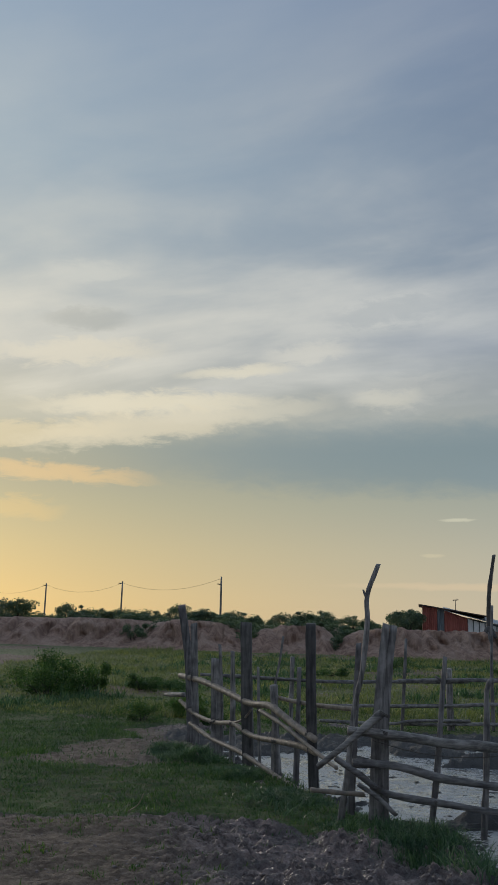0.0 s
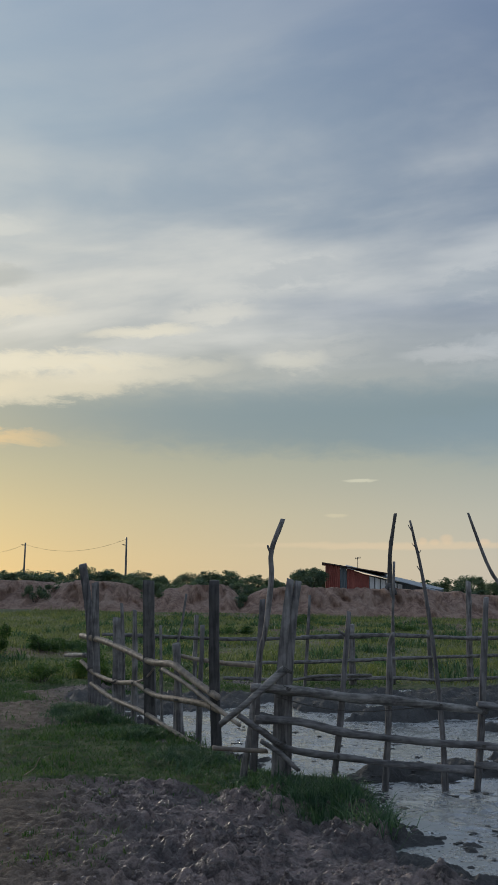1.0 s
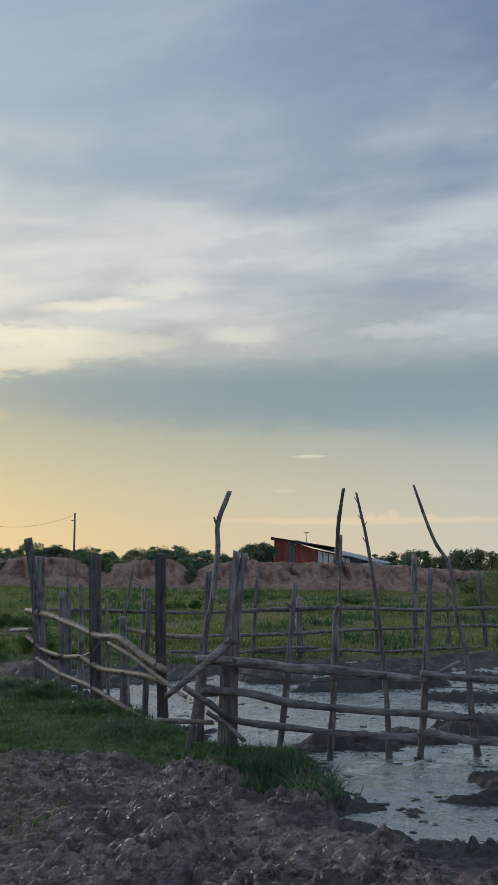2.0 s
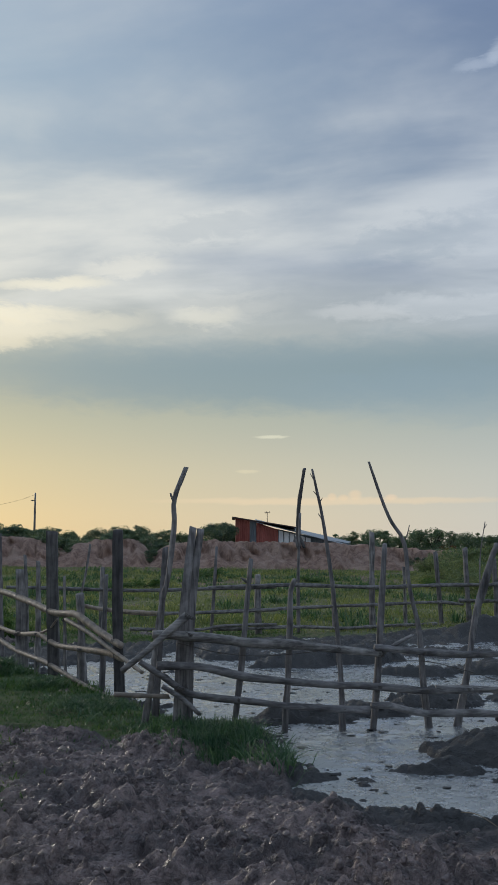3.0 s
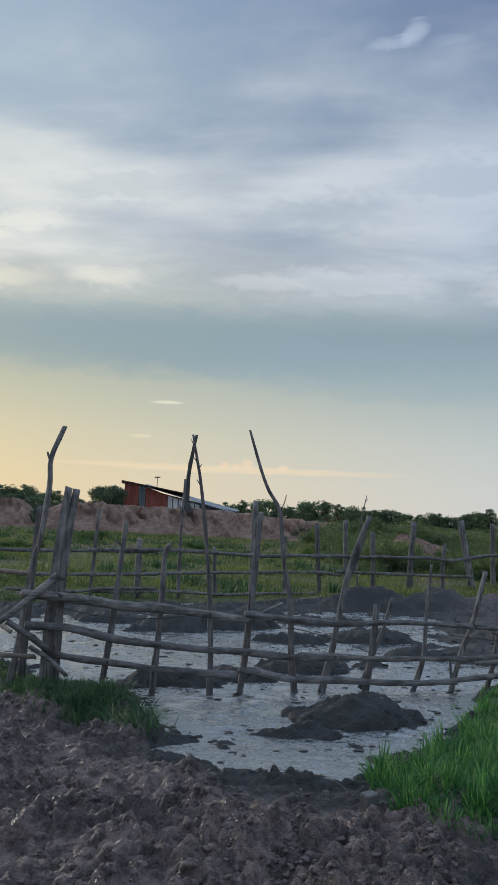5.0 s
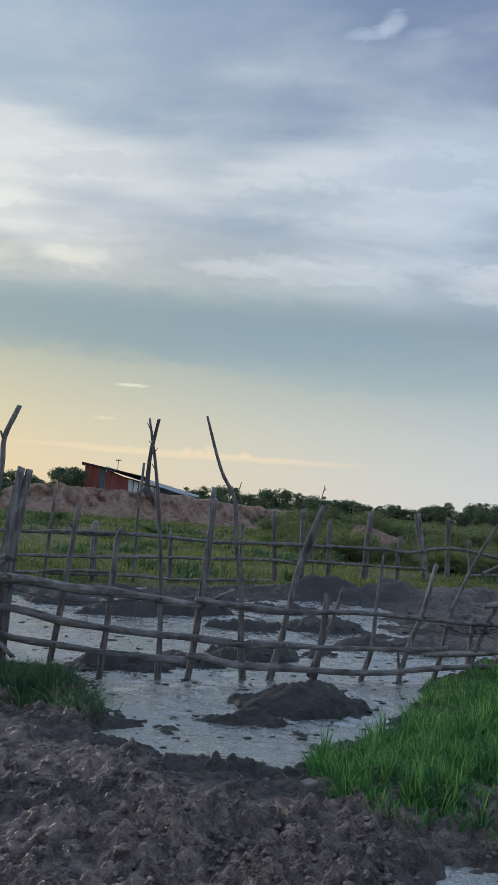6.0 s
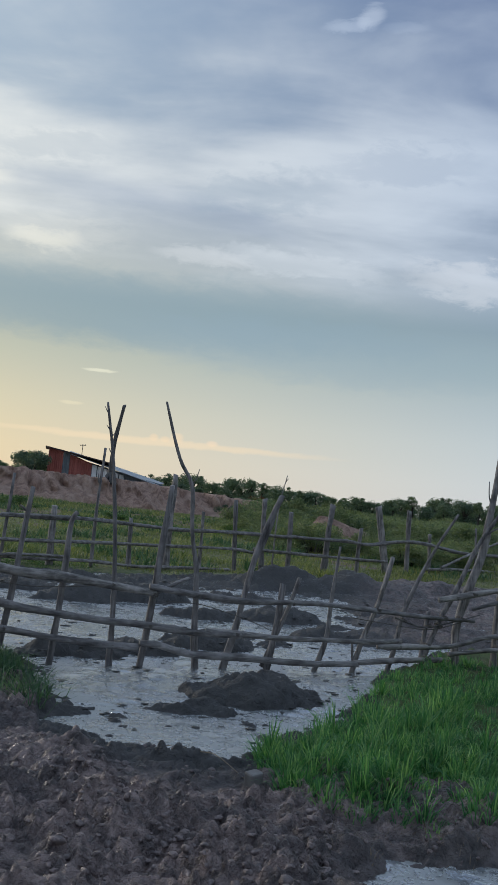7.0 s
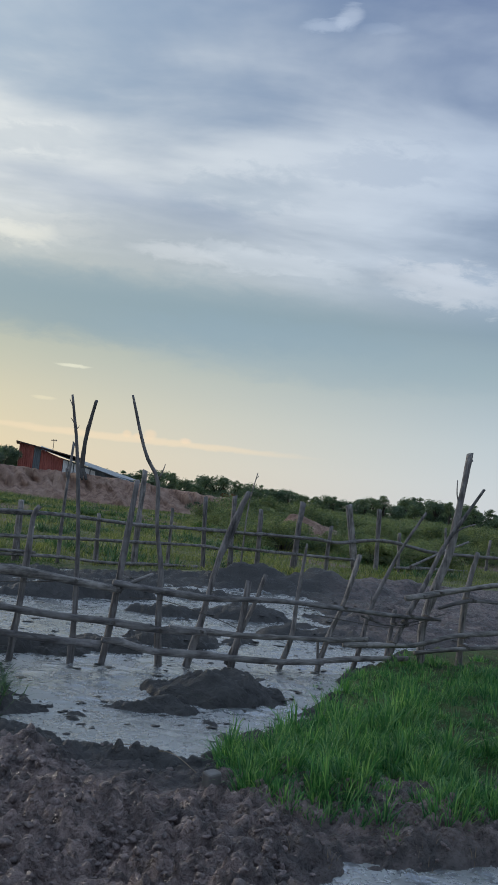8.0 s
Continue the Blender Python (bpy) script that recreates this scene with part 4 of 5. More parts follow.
def build_woods():
    rng = random.Random(5)
    far = [make_tree(4.4, 1.9, 100 + i, 0.115, 3400, M_TREE, "tree", "distant broadleaf tree with dark uneven crown", "tree", "trees on the skyline") for i in range(3)]
    far += [make_tree(4.8, 1.15, 110 + i, 0.11, 1800, M_TREE, "tree", "distant slender tree with open dark crown", "tree", "trees on the skyline") for i in range(2)]
    spots, az = [], -29.0
    while az < 33:
        el = float(np.interp(az, TREE_AZ, TREE_EL))
        for row in range(2):
            d = (118 if row == 0 else 150) + rng.uniform(-10, 12) + (40 if az > 12 else 0)
            x, y = polar(az + rng.uniform(-0.35, 0.35), d)
            z = height(x, y) - 0.1
            k = 1.0 if row == 0 and rng.random() < 0.6 else rng.uniform(0.5, 0.9)
            h = 1.6 + d * math.tan(radians(el * k)) - z
            s = max(0.35, h / 4.25)
            spots.append((x, y, z, s, s * (rng.uniform(0.95, 1.5) if az < 12 else rng.uniform(1.0, 1.9))))
        az += rng.uniform(0.5, 0.85) if az < 12 else rng.uniform(0.34, 0.55)
    place_copies(far, spots, rng)


build_woods()


def make_shrub(seed, mat, name, label, group, leaf=0.023, n=5200, h=1.0, spread=0.6):
    rng = np.random.default_rng(seed)
    t = thing(name, (0, 0, 0), label, "shrub", group)
    cs, pieces = [], []
    for i in range(11):
        a, r = rng.uniform(0, 6.28), spread * math.sqrt(rng.uniform(0.02, 1.0))
        c = (math.cos(a) * r, math.sin(a) * r, h * rng.uniform(0.22, 0.8) * (1.15 - 0.5 * r / spread))
        cs.append(c)
        pieces.append(tube([(c[0] * 0.15, c[1] * 0.15, -0.15), (c[0] * 0.5, c[1] * 0.5, c[2] * 0.6), c], 0.014, 0.005, 5, 0.2, 0.1, seed + i))
    part("stem", mesh("stem", *joined(*pieces), M_BARK), t)
    cs = np.array(cs)
    part("foliage", mesh("foliage", *leaves(cs, rng.uniform(0.16, 0.34, len(cs)) * h, n, leaf, rng, 0.9, 0.5), mat, False), t)
    return t


def build_shrubs():
    rng = random.Random(9)
    g1 = "shrubs of the scrub"
    kinds = [make_shrub(200 + i, M_SHRUB, "shrub", "leafy green shrub in rough scrub beyond the fence", g1) for i in range(4)]
    spots = []
    for _ in range(190):
        az, d = rng.uniform(11.5, 33), 24.5 + 34 * rng.random() ** 1.3
        x, y = polar(az, d)
        if x > 6.8 and y > 0.0195 * x * x + 0.4016 * x + 17.2 and not (az < 14 and d < 34) and not (17.3 < az < 19.0 and d < 38):
            top = 1.55 + d * math.tan(radians(rng.uniform(-2.2, -0.55) if az > 19 else rng.uniform(-1.8, -0.2)))
            s = max(0.35, top - 0.15)
            spots.append((x, y, height(x, y) - 0.03, s, rng.uniform(0.9, 1.7) * max(1.0, d / 34)))
    for az, d, s in ((13.6, 47, 1.5), (14.4, 44, 1.6), (15.3, 43, 1.7), (16.2, 44, 1.75), (17.0, 46, 1.8), (17.8, 45, 1.7), (15.0, 40, 1.1), (13.2, 38, 1.0)):
        x, y = polar(az, d)
        spots.append((x, y, height(x, y) - 0.03, s, 2.2))
    for _ in range(120):
        az, d = rng.uniform(18.5, 33), rng.uniform(44, 100)
        x, y = polar(az, d)
        top = 1.55 + d * math.tan(radians(rng.uniform(-0.55, 0.12)))
        spots.append((x, y, height(x, y) - 0.03, max(0.5, top - 0.1), rng.uniform(1.6, 2.8) * d / 50))
    place_copies(kinds, spots, rng)
    g2 = "bushes on the earth bank"
    kinds = [make_shrub(220 + i, M_TREE, "bush", "dark green bush growing out of the earth bank", g2, 0.042, 3000, 1.0, 0.8) for i in range(3)]
    spots = []
    for x, y, z, s, w in ((-15.5, 48.2, 1.15, 0.95, 0.9), (-15.1, 49.5, 1.3, 0.9, 1.0), (-14.0, 53, 1.9, 1.3, 1.7), (-12.8, 54, 1.9, 1.2, 1.8), (-11.3, 53, 1.8, 1.05, 1.5), (-10.3, 51, 1.5, 1.1, 1.4),
                          (-9.3, 49.6, 0.95, 1.1, 1.2), (-9.7, 52, 1.4, 1.0, 1.6), (-8.9, 54, 1.5, 1.0, 1.6), (-7.0, 55, 1.7, 0.9, 1.8), (-5.9, 53, 1.6, 0.9, 1.3), (-5.0, 50.5, 1.2, 1.0, 1.2), (-4.6, 48.8, 0.8, 0.9, 1.0),
                          (-4.1, 52, 1.4, 0.9, 1.2), (9.4, 47.2, 0.75, 0.6, 0.9), (4.4, 49.0, 1.0, 0.5, 0.6), (-1.2, 60, 1.9, 1.6, 1.6), (-0.4, 66, 1.9, 2.0, 1.6), (8.6, 60, 1.5, 0.7, 1.4),
                          (-18.8, 55, 2.0, 0.9, 1.6), (-17.0, 56, 2.0, 1.0, 1.8), (-21.0, 56, 2.0, 0.9, 2.0), (10.8, 50.3, 1.1, 0.6, 1.2), (12.0, 49.5, 1.0, 0.8, 1.3), (13.2, 48, 0.5, 1.1, 1.5)):
        spots.append((x, y, z, s, w))
    place_copies(kinds, spots, rng)
    rusty = make_shrub(240, M_DRYLEAF, "bush", "rust-brown bush at the end of the earth bank", "", 0.06, 900, 0.8, 0.5)
    rusty.location = (11.9, 52.5, 1.15)
    g3 = "bushes of the pasture"
    kinds = [make_shrub(250 + i, M_TURF, "bush", "low dark green bush standing in the pasture", g3, 0.03, 4200, 0.95, 0.75) for i in range(2)]
    spots = [(x, y, height(x, y) - 0.03, s, w) for x, y, s, w in ((-9.3, 21.5, 1.1, 0.95), (-8.2, 20.8, 1.15, 0.9), (-8.8, 20.2, 0.8, 0.9), (-7.2, 22.5, 0.7, 0.8), (-10.5, 22.5, 0.55, 0.9),
                                                                (-6.6, 23.0, 0.5, 0.8), (-4.6, 17.0, 0.5, 0.6), (-4.0, 15.6, 0.55, 0.55), (-5.2, 15.8, 0.4, 0.6), (-3.4, 30.0, 0.5, 1.0), (-1.0, 36.0, 0.5, 1.1), (2.5, 34.0, 0.4, 0.8), (6.0, 30.0, 0.4, 0.7))]
    place_copies(kinds, spots, rng)


build_shrubs()


# ---- grass ----
def inside(px, py, poly):
    n, hit = len(poly), np.zeros(len(px), dtype=bool)
    for i in range(n):
        (x0, y0), (x1, y1) = poly[i], poly[(i + 1) % n]
        cross = ((y0 > py) != (y1 > py)) & (px < (x1 - x0) * (py - y0) / (y1 - y0 + 1e-12) + x0)
        hit ^= cross
    return hit


def tussocks(name, label, px, py, tall, wide, lean, per, mat, rng, gather=0.05):
    """Blades in bunches round the points."""
    x = np.repeat(px, per) + rng.normal(0, gather, len(px) * per)
    y = np.repeat(py, per) + rng.normal(0, gather, len(px) * per)
    hgt = np.repeat(tall, per) * rng.uniform(0.45, 1.1, len(x))
    base = np.stack([x, y, np.repeat(land(px, py), per) - 0.03], axis=1)
    v, f = blades(base, hgt, wide * rng.uniform(0.7, 1.3, len(x)), lean * rng.uniform(0.25, 1.3, len(x)), rng)
    whole(name, mesh(name, v, f, mat, False), label, "grass", kind="stuff")


def clumps(name, label, px, py, tall, wide, blade, per, mat, rng):
    """Grass in clumps: blades that rise from one root and fan outwards, straight within and bent at the rim."""
    n = len(px) * per
    a, r = rng.uniform(0, 2 * np.pi, n), rng.uniform(0, 1, n)
    spread = np.repeat(wide * rng.uniform(0.6, 1.4, len(px)), per)
    x, y = np.repeat(px, per) + np.cos(a) * r * spread, np.repeat(py, per) + np.sin(a) * r * spread
    tip = np.repeat(rng.uniform(0, 2 * np.pi, len(px)), per)
    hx, hy = np.cos(a) * r + 0.35 * np.cos(tip), np.sin(a) * r + 0.35 * np.sin(tip)
    hgt = np.repeat(tall, per) * (1.1 - 0.45 * r) * (0.4 + 0.85 * rng.random(n) ** 0.8)
    lean = np.clip(0.16 + 0.85 * r ** 1.4 + rng.normal(0, 0.2, n), 0.02, 1.5) + (rng.random(n) < 0.06) * 0.6
    base = np.stack([x, y, np.repeat(land(px, py), per) - 0.03], axis=1)
    v, f = blades(base, hgt, blade * rng.uniform(0.6, 1.35, n), lean, rng, 0.75, np.arctan2(hy, hx) + rng.normal(0, 0.45, n))
    whole(name, mesh(name, v, f, mat, False), label, "grass", kind="stuff")


def build_grass():
    rng = np.random.default_rng(31)
    # lush grass beside the wallow
    poly = [(1.38, 5.2), (1.36, 4.65), (1.43, 4.2), (1.6, 4.06), (2.0, 4.0), (2.6, 3.98), (3.8, 4.0), (7.5, 5.0), (8.5, 10.8), (5.6, 9.2), (4.6, 8.95), (4.05, 8.6), (3.4, 7.95), (2.9, 7.75),
            (2.7, 7.45), (2.74, 7.0), (2.42, 6.35), (2.08, 5.75), (1.77, 5.62), (1.5, 5.45)]
    n = 6800
    px, py = rng.uniform(1.2, 8.5, n), rng.uniform(3.8, 10.8, n)
    near = py < 9.0 - 0.5 * px + 3.0
    ok = inside(px + (fbm(px * 3.2, py * 3.2, 2, 113) - 0.5) * 0.22, py + (fbm(px * 3.2, py * 3.2, 2, 114) - 0.5) * 0.22, poly)
    gap = fbm(px * 2.3, py * 2.3, 3, 119)
    ok &= (gap < np.where(py < 4.9, 0.72, 0.60)) & ((px < 5.2) | (rng.random(n) < 0.5)) & near
    px, py, gap = px[ok], py[ok], gap[ok]
    tall = 0.54 * (0.13 + 0.36 * smooth(fbm(px * 1.5, py * 1.5, 3, 115), 0.30, 0.72)) * (0.35 + 1.25 * rng.random(len(px)) ** 1.8) * (1.1 - 0.5 * smooth(gap, 0.48, 0.6))
    tall = tall * (0.75 + 0.25 * smooth(py, 3.95, 4.4)) * (1 - 0.45 * smooth(py, 5.6, 7.4)) + 0.05 * np.exp(-((px - 1.6) / 0.35) ** 2 - ((py - 5.2) / 0.35) ** 2)
    clumps("lush_grass", "tall lush green grass in upright clumps beside the wallow", px, py, tall * 0.86, 0.07, 0.0078, 32, M_BLADE, rng)
    # a denser fringe along the near edge
    px, py = rng.uniform(1.35, 4.2, 1500), 3.9 + 1.5 * rng.random(1500) ** 1.2
    ok = inside(px + (fbm(px * 3.2, py * 3.2, 2, 113) - 0.5) * 0.2, py, poly) & (fbm(px * 3.1, py * 3.1, 2, 141) < 0.64)
    px, py = px[ok], py[ok]
    clumps("lush_grass", "bright green leaning grass at the edge of the mud", px, py, 0.07 + 0.15 * rng.random(len(px)) ** 1.4, 0.065, 0.0075, 26, M_BLADE, rng)
    # dead stems trodden into the mud before it
    px, py = rng.uniform(1.4, 3.2, 150), rng.uniform(3.62, 4.1, 150)
    clumps("dead_stems", "dry broken grass stems on wet mud", px, py, rng.uniform(0.03, 0.08, 150), 0.05, 0.004, 5, M_STRAW, rng)
    # low grass between the clumps
    px, py = rng.uniform(1.3, 5.5, 2600), rng.uniform(3.95, 8.6, 2600)
    ok = inside(px, py, poly) & (fbm(px * 2.3, py * 2.3, 3, 119) < 0.68)
    px, py = px[ok], py[ok]
    clumps("short_grass", "low young grass between taller clumps beside the wallow", px, py, rng.uniform(0.05, 0.12, len(px)), 0.06, 0.0065, 12, M_BLADE, rng)
    # grass along the foot of the fence
    px = rng.uniform(-3.9, 0.12, 9000)
    py = np.interp(px, (-3.9, -1.6, -1.0, -0.6, -0.2, 0.1, 0.35), (12.6, 9.0, 8.2, 7.7, 7.35, 7.0, 6.9)) - np.abs(rng.normal(0, 0.42, 9000)) + 0.12
    tall = (0.06 + 0.22 * fbm(px * 1.9, py * 1.9, 3, 121) ** 1.4) * np.interp(px, (-4, -1.7, -1.2, -0.5, -0.2, 0.4), (0.8, 0.75, 0.6, 0.7, 1.1, 1.15))
    near = np.exp(-((px - 0.05) / 0.55) ** 2 - ((py - 6.85) / 0.4) ** 2)
    ok = (rng.random(9000) < smooth(fbm(px * 1.6, py * 1.6, 3, 123), 0.40, 0.62) * 0.8) | ((near > 0.45) & (rng.random(9000) < 0.1))
    tussocks("fence_grass", "dark green grass along the foot of the fence", px[ok], py[ok], tall[ok], 0.008, 1.3, 5, M_RANK, rng, 0.06)
    px, py = rng.uniform(-1.3, 0.3, 900), rng.uniform(6.0, 7.8, 900)
    ok = inside(px + (fbm(px * 4, py * 4, 2, 133) - 0.5) * 0.3, py, [(-1.15, 7.6), (-0.6, 6.9), (-0.28, 6.3), (-0.12, 6.25), (0.02, 6.75), (0.0, 7.0), (-0.3, 7.3), (-0.8, 7.8)]) & (fbm(px * 3, py * 3, 2, 134) < 0.62)
    px, py = px[ok], py[ok]
    clumps("fence_grass", "rank green grass tufts at the foot of the fence", px, py, rng.uniform(0.06, 0.20, len(px)), 0.06, 0.0075, 16, M_RANK, rng)
    # sparse tufts on the trodden earth
    px, py = rng.uniform(-3.6, -1.3, 900), rng.uniform(5.0, 8.2, 900)
    ok = rng.random(900) < smooth(fbm(px * 1.7 + 4, py * 1.7, 3, 135), 0.46, 0.66) * smooth(-px, 1.3, 2.0)
    px, py = px[ok], py[ok]
    clumps("sparse_grass", "sparse trampled grass tufts on brown earth", px, py, rng.uniform(0.03, 0.08, len(px)), 0.06, 0.007, 14, M_TURF, rng)
    # short turf of the pasture
    n = 42000
    px, py = rng.uniform(-9, 1.0, n), 6.0 + 14.5 * rng.random(n) ** 1.2
    g, w, d = zones(px, py)
    ok = (rng.random(n) < g) & (shore(px, py) < -0.15)
    px, py = px[ok], py[ok]
    tussocks("pasture_turf", "short green pasture turf with worn gaps", px, py, 0.045 + 0.09 * fbm(px * 1.1, py * 1.1, 3, 125) ** 1.5, 0.009, 0.8, 5, M_TURF, rng, 0.07)
    # patches of broad-leaved weeds in the field
    px, py = rng.uniform(-11, 11, 9000), 16.8 + 26 * rng.random(9000) ** 1.3
    ok = (fbm(px * 0.8, py * 0.5, 3, 145) > 0.585) & (shore(px, py) < -0.4) & (py > 0.36 * px + 16.8)
    px, py = px[ok], py[ok]
    clumps("field_weeds", "dark green patches of weeds in a rough field", px, py, rng.uniform(0.08, 0.28, len(px)), 0.16, 0.03, 12, M_RANK, rng)
    # rough field behind the wallow
    n = 38000
    px = rng.uniform(-15, 16, n)
    py = 16.6 + 29 * rng.random(n) ** 1.25
    g, w, d = zones(px, py)
    ok = (rng.random(n) < g) & (shore(px, py) < -0.3) & (np.abs(px + 1.0) < 7 + 0.42 * py)
    px, py = px[ok], py[ok]
    tussocks("field_grass", "rough yellow-green grass of an open field", px, py, (0.06 + 0.26 * fbm(px * 0.7, py * 0.7, 4, 127) ** 2) * (1 + (py - 17) * 0.01), 0.016, 0.7, 5, M_FIELD, rng, 0.11)


build_grass()


# ---- clods of mud ----
def ball():
    bm = bmesh.new()
    bmesh.ops.create_icosphere(bm, subdivisions=2, radius=1.0)
    v = np.array([q.co[:] for q in bm.verts])
    f = np.array([[q.index for q in p.verts] for p in bm.faces])
    bm.free()
    return v, f


def build_clods():
    rng = np.random.default_rng(41)
    v0, f0 = ball()
    n = 9000
    px, py = rng.uniform(-3.4, 2.2, n), 2.9 + 4.6 * rng.random(n) ** 1.15
    g, w, d = zones(px, py)
    ok = (g < 0.4) & (shore(px, py) < 0.05) & (rng.random(n) > 0.9 * d) & (rng.random(n) < smooth(fbm(px * 2.3, py * 2.3, 3, 131), 0.32, 0.66))
    ok &= land(px, py) > 0.01
    px, py = px[ok], py[ok]
    n = len(px)
    r = 0.006 + 0.015 * rng.random(n) ** 2.0
    pz = land(px, py) + r * rng.uniform(-0.6, -0.05, n)
    ang = rng.uniform(0, 6.28, n)
    sc = rng.uniform(0.7, 1.5, (n, 3)) * np.array([1, 1, 0.75])
    # each clod is knobbly: three or four soft bulges of its own
    d3 = np.zeros((n, len(v0)))
    for i in range(9):
        q = rng.normal(size=(n, 3))
        q /= np.linalg.norm(q, axis=1)[:, None]
        d3 += (rng.uniform(-0.55, 0.50, n)[:, None]) * np.exp(-4.5 * (1 - q @ v0.T))
    d3 += rng.normal(0, 0.17, (n, len(v0)))
    v = v0[None] * (1 + d3[:, :, None]) * (r[:, None] * sc)[:, None, :]
    c, s = np.cos(ang)[:, None], np.sin(ang)[:, None]
    v = np.stack([v[..., 0] * c - v[..., 1] * s, v[..., 0] * s + v[..., 1] * c, v[..., 2]], axis=-1)
    v = v + np.stack([px, py, pz], axis=1)[:, None, :]
    f = (np.arange(n)[:, None, None] * len(v0) + f0[None]).reshape(-1, 3)
    whole("mud_clods", mesh("mud_clods", v.reshape(-1, 3), f, M_CLOD), "loose clods of trampled brown mud", "mud", kind="stuff")
    # scraps floating and stranded in the wallow
    n = 3000
    px, py = rng.uniform(-1.5, 6.5, n), rng.uniform(5.6, 15.0, n)
    ok = shore(px, py) > 0.1
    px, py = px[ok], py[ok]
    n = len(px)
    r = 0.005 + 0.026 * rng.random(n) ** 3.5
    sc = rng.uniform(0.5, 1.9, (n, 3)) * np.array([1, 0.8, 0.13])
    v = v0[None] * (1 + rng.normal(0, 0.3, (n, len(v0)))[:, :, None]) * (r[:, None] * sc)[:, None, :]
    v = v + np.stack([px, py, np.maximum(land(px, py), 0.0) + 0.001], axis=1)[:, None, :]
    f = (np.arange(n)[:, None, None] * len(v0) + f0[None]).reshape(-1, 3)
    whole("mud_scraps", mesh("mud_scraps", v.reshape(-1, 3), f, M_FLAKE), "dark scraps of mud lying in the wallow", "mud", kind="stuff")


build_clods()


# ---- block and straws beside the wallow ----
def build_small():
    v, f = box(-0.042, 0.042, -0.035, 0.035, 0.0, 0.10, 0.012)
    m = Matrix.Translation((1.25, 4.62, max(height(1.25, 4.62), 0.02) - 0.04)) @ Euler((0.1, -0.08, 0.5)).to_matrix().to_4x4()
    whole("concrete_block", mesh("concrete_block", [m @ q for q in v], f, M_CONCRETE, False), "small grey block half sunk in mud beside the grass", "block", at=m.translation)
    for pts, r in ((((1.0, 5.15, 0.06), (1.1, 4.95, 0.10), (1.22, 4.7, 0.05)), 0.0035), (((0.85, 5.3, 0.05), (1.02, 5.12, 0.08)), 0.0025), (((-2.86, 7.6, 0.1), (-2.76, 7.55, 0.17), (-2.70, 7.5, 0.27)), 0.005)):
        whole("dry_stalk", mesh("dry_stalk", *tube(pts, r, r * 0.6, 6, 0.03, 0.2, 3), M_STRAW), "thin dry stalk lying on the mud", "stalk", "dry stalks", at=pts[0])


build_small()


# ---- the pen's fences ----
FENCES = {
    "front": thing("pen_fence", (0.0, 7.8, 0.0), "weathered grey pole fence standing in the wallow's mud", "fence", "fences of the cattle pen"),
    "left": thing("pen_fence", (-2.0, 10.3, 0.0), "grey post fence with pale bamboo rails beside grass", "fence", "fences of the cattle pen"),
    "back": thing("pen_fence", (3.0, 17.6, 0.0), "far grey post and rail fence before a green field", "fence", "fences of the cattle pen"),
}
LINES = []      # what has been set up so far: fence, sort, points, radius


def post(fence, r0, r1, *pts, style="round", branches=()):
    """A post from its foot up. It goes on 0.35 m into the ground."""
    p = [Vector(q) for q in pts]
    foot = p[0] - (p[1] - p[0]).normalized() * 0.35
    seed = len(LINES) * 13 + 5
    far = fence == "back"
    step = 0.12 if far else 0.055
    shape = {"round": dict(sides=10, rough=0.2), "square": dict(sides=16, rough=0.05, boxy=0.86, flat=0.75, cut=0.12), "plank": dict(sides=16, rough=0.06, boxy=0.86, flat=0.34, cut=0.25),
             "thin": dict(sides=8, rough=0.16)}[style]
    pieces = [tube([foot] + p, r0 * 1.03, r1, step=step, seed=seed, **shape)]
    for b in branches:
        pieces.append(tube(b[1:], b[0], b[0] * 0.55, 7, 0.04, 0.15, seed + 3, cut=0.5))
    LINES.append((fence, "post", [foot] + p, r0))
    return part("post", mesh("post", *joined(*pieces), M_DARK if style == "square" else M_POST), FENCES[fence])


def rail(fence, r0, r1, *pts, bamboo=False):
    p = [Vector(q) for q in pts]
    seed = len(LINES) * 17 + 2
    far = fence == "back"
    if bamboo:
        v = tube(p, r0, r1, 9, 0.035, 0.05, seed, nodes=0.21, cut=0.5)
    else:
        v = tube(p, r0, r1, 9, 0.12 if far else 0.05, 0.22, seed, cut=0.5)
    LINES.append((fence, "rail", p, max(r0, r1)))
    return part("rail", mesh("rail", *v, M_BAMBOO if bamboo else M_RAIL), FENCES[fence], "pale jointed bamboo rail" if bamboo else "")


def cord(*pts):
    return part("cord", mesh("cord", *tube(pts, 0.004, 0.004, 5, 0.08, 0.0, len(LINES)), M_ROPE), FENCES["front"], "slack thin cord")


post("left", 0.052, 0.032, (-0.722, 7.66, 0.16), (-0.698, 7.66, 0.86), (-0.650, 7.66, 1.42), (-0.612, 7.66, 1.755), style="plank")
post("left", 0.050, 0.030, (-0.652, 7.672, 0.16), (-0.635, 7.672, 0.86), (-0.592, 7.672, 1.40), (-0.548, 7.672, 1.735), style="plank")
post("left", 0.027, 0.020, (-1.01, 7.75, 0.16), (-0.96, 7.75, 0.47), (-0.90, 7.75, 1.01), (-0.83, 7.75, 1.32), (-0.78, 7.75, 1.76), (-0.78, 7.75, 2.00), (-0.68, 7.75, 2.28), branches=[(0.016, (-0.78, 7.75, 1.97), (-0.805, 7.74, 2.02), (-0.815, 7.74, 2.05))])
post("left", 0.033, 0.025, (-0.94, 7.95, 0.18), (-0.91, 7.95, 0.83), (-0.87, 7.95, 1.58), style="plank")
post("left", 0.053, 0.050, (-1.40, 9.20, -0.03), (-1.44, 9.20, 0.86), (-1.45, 9.20, 1.76), style="square")
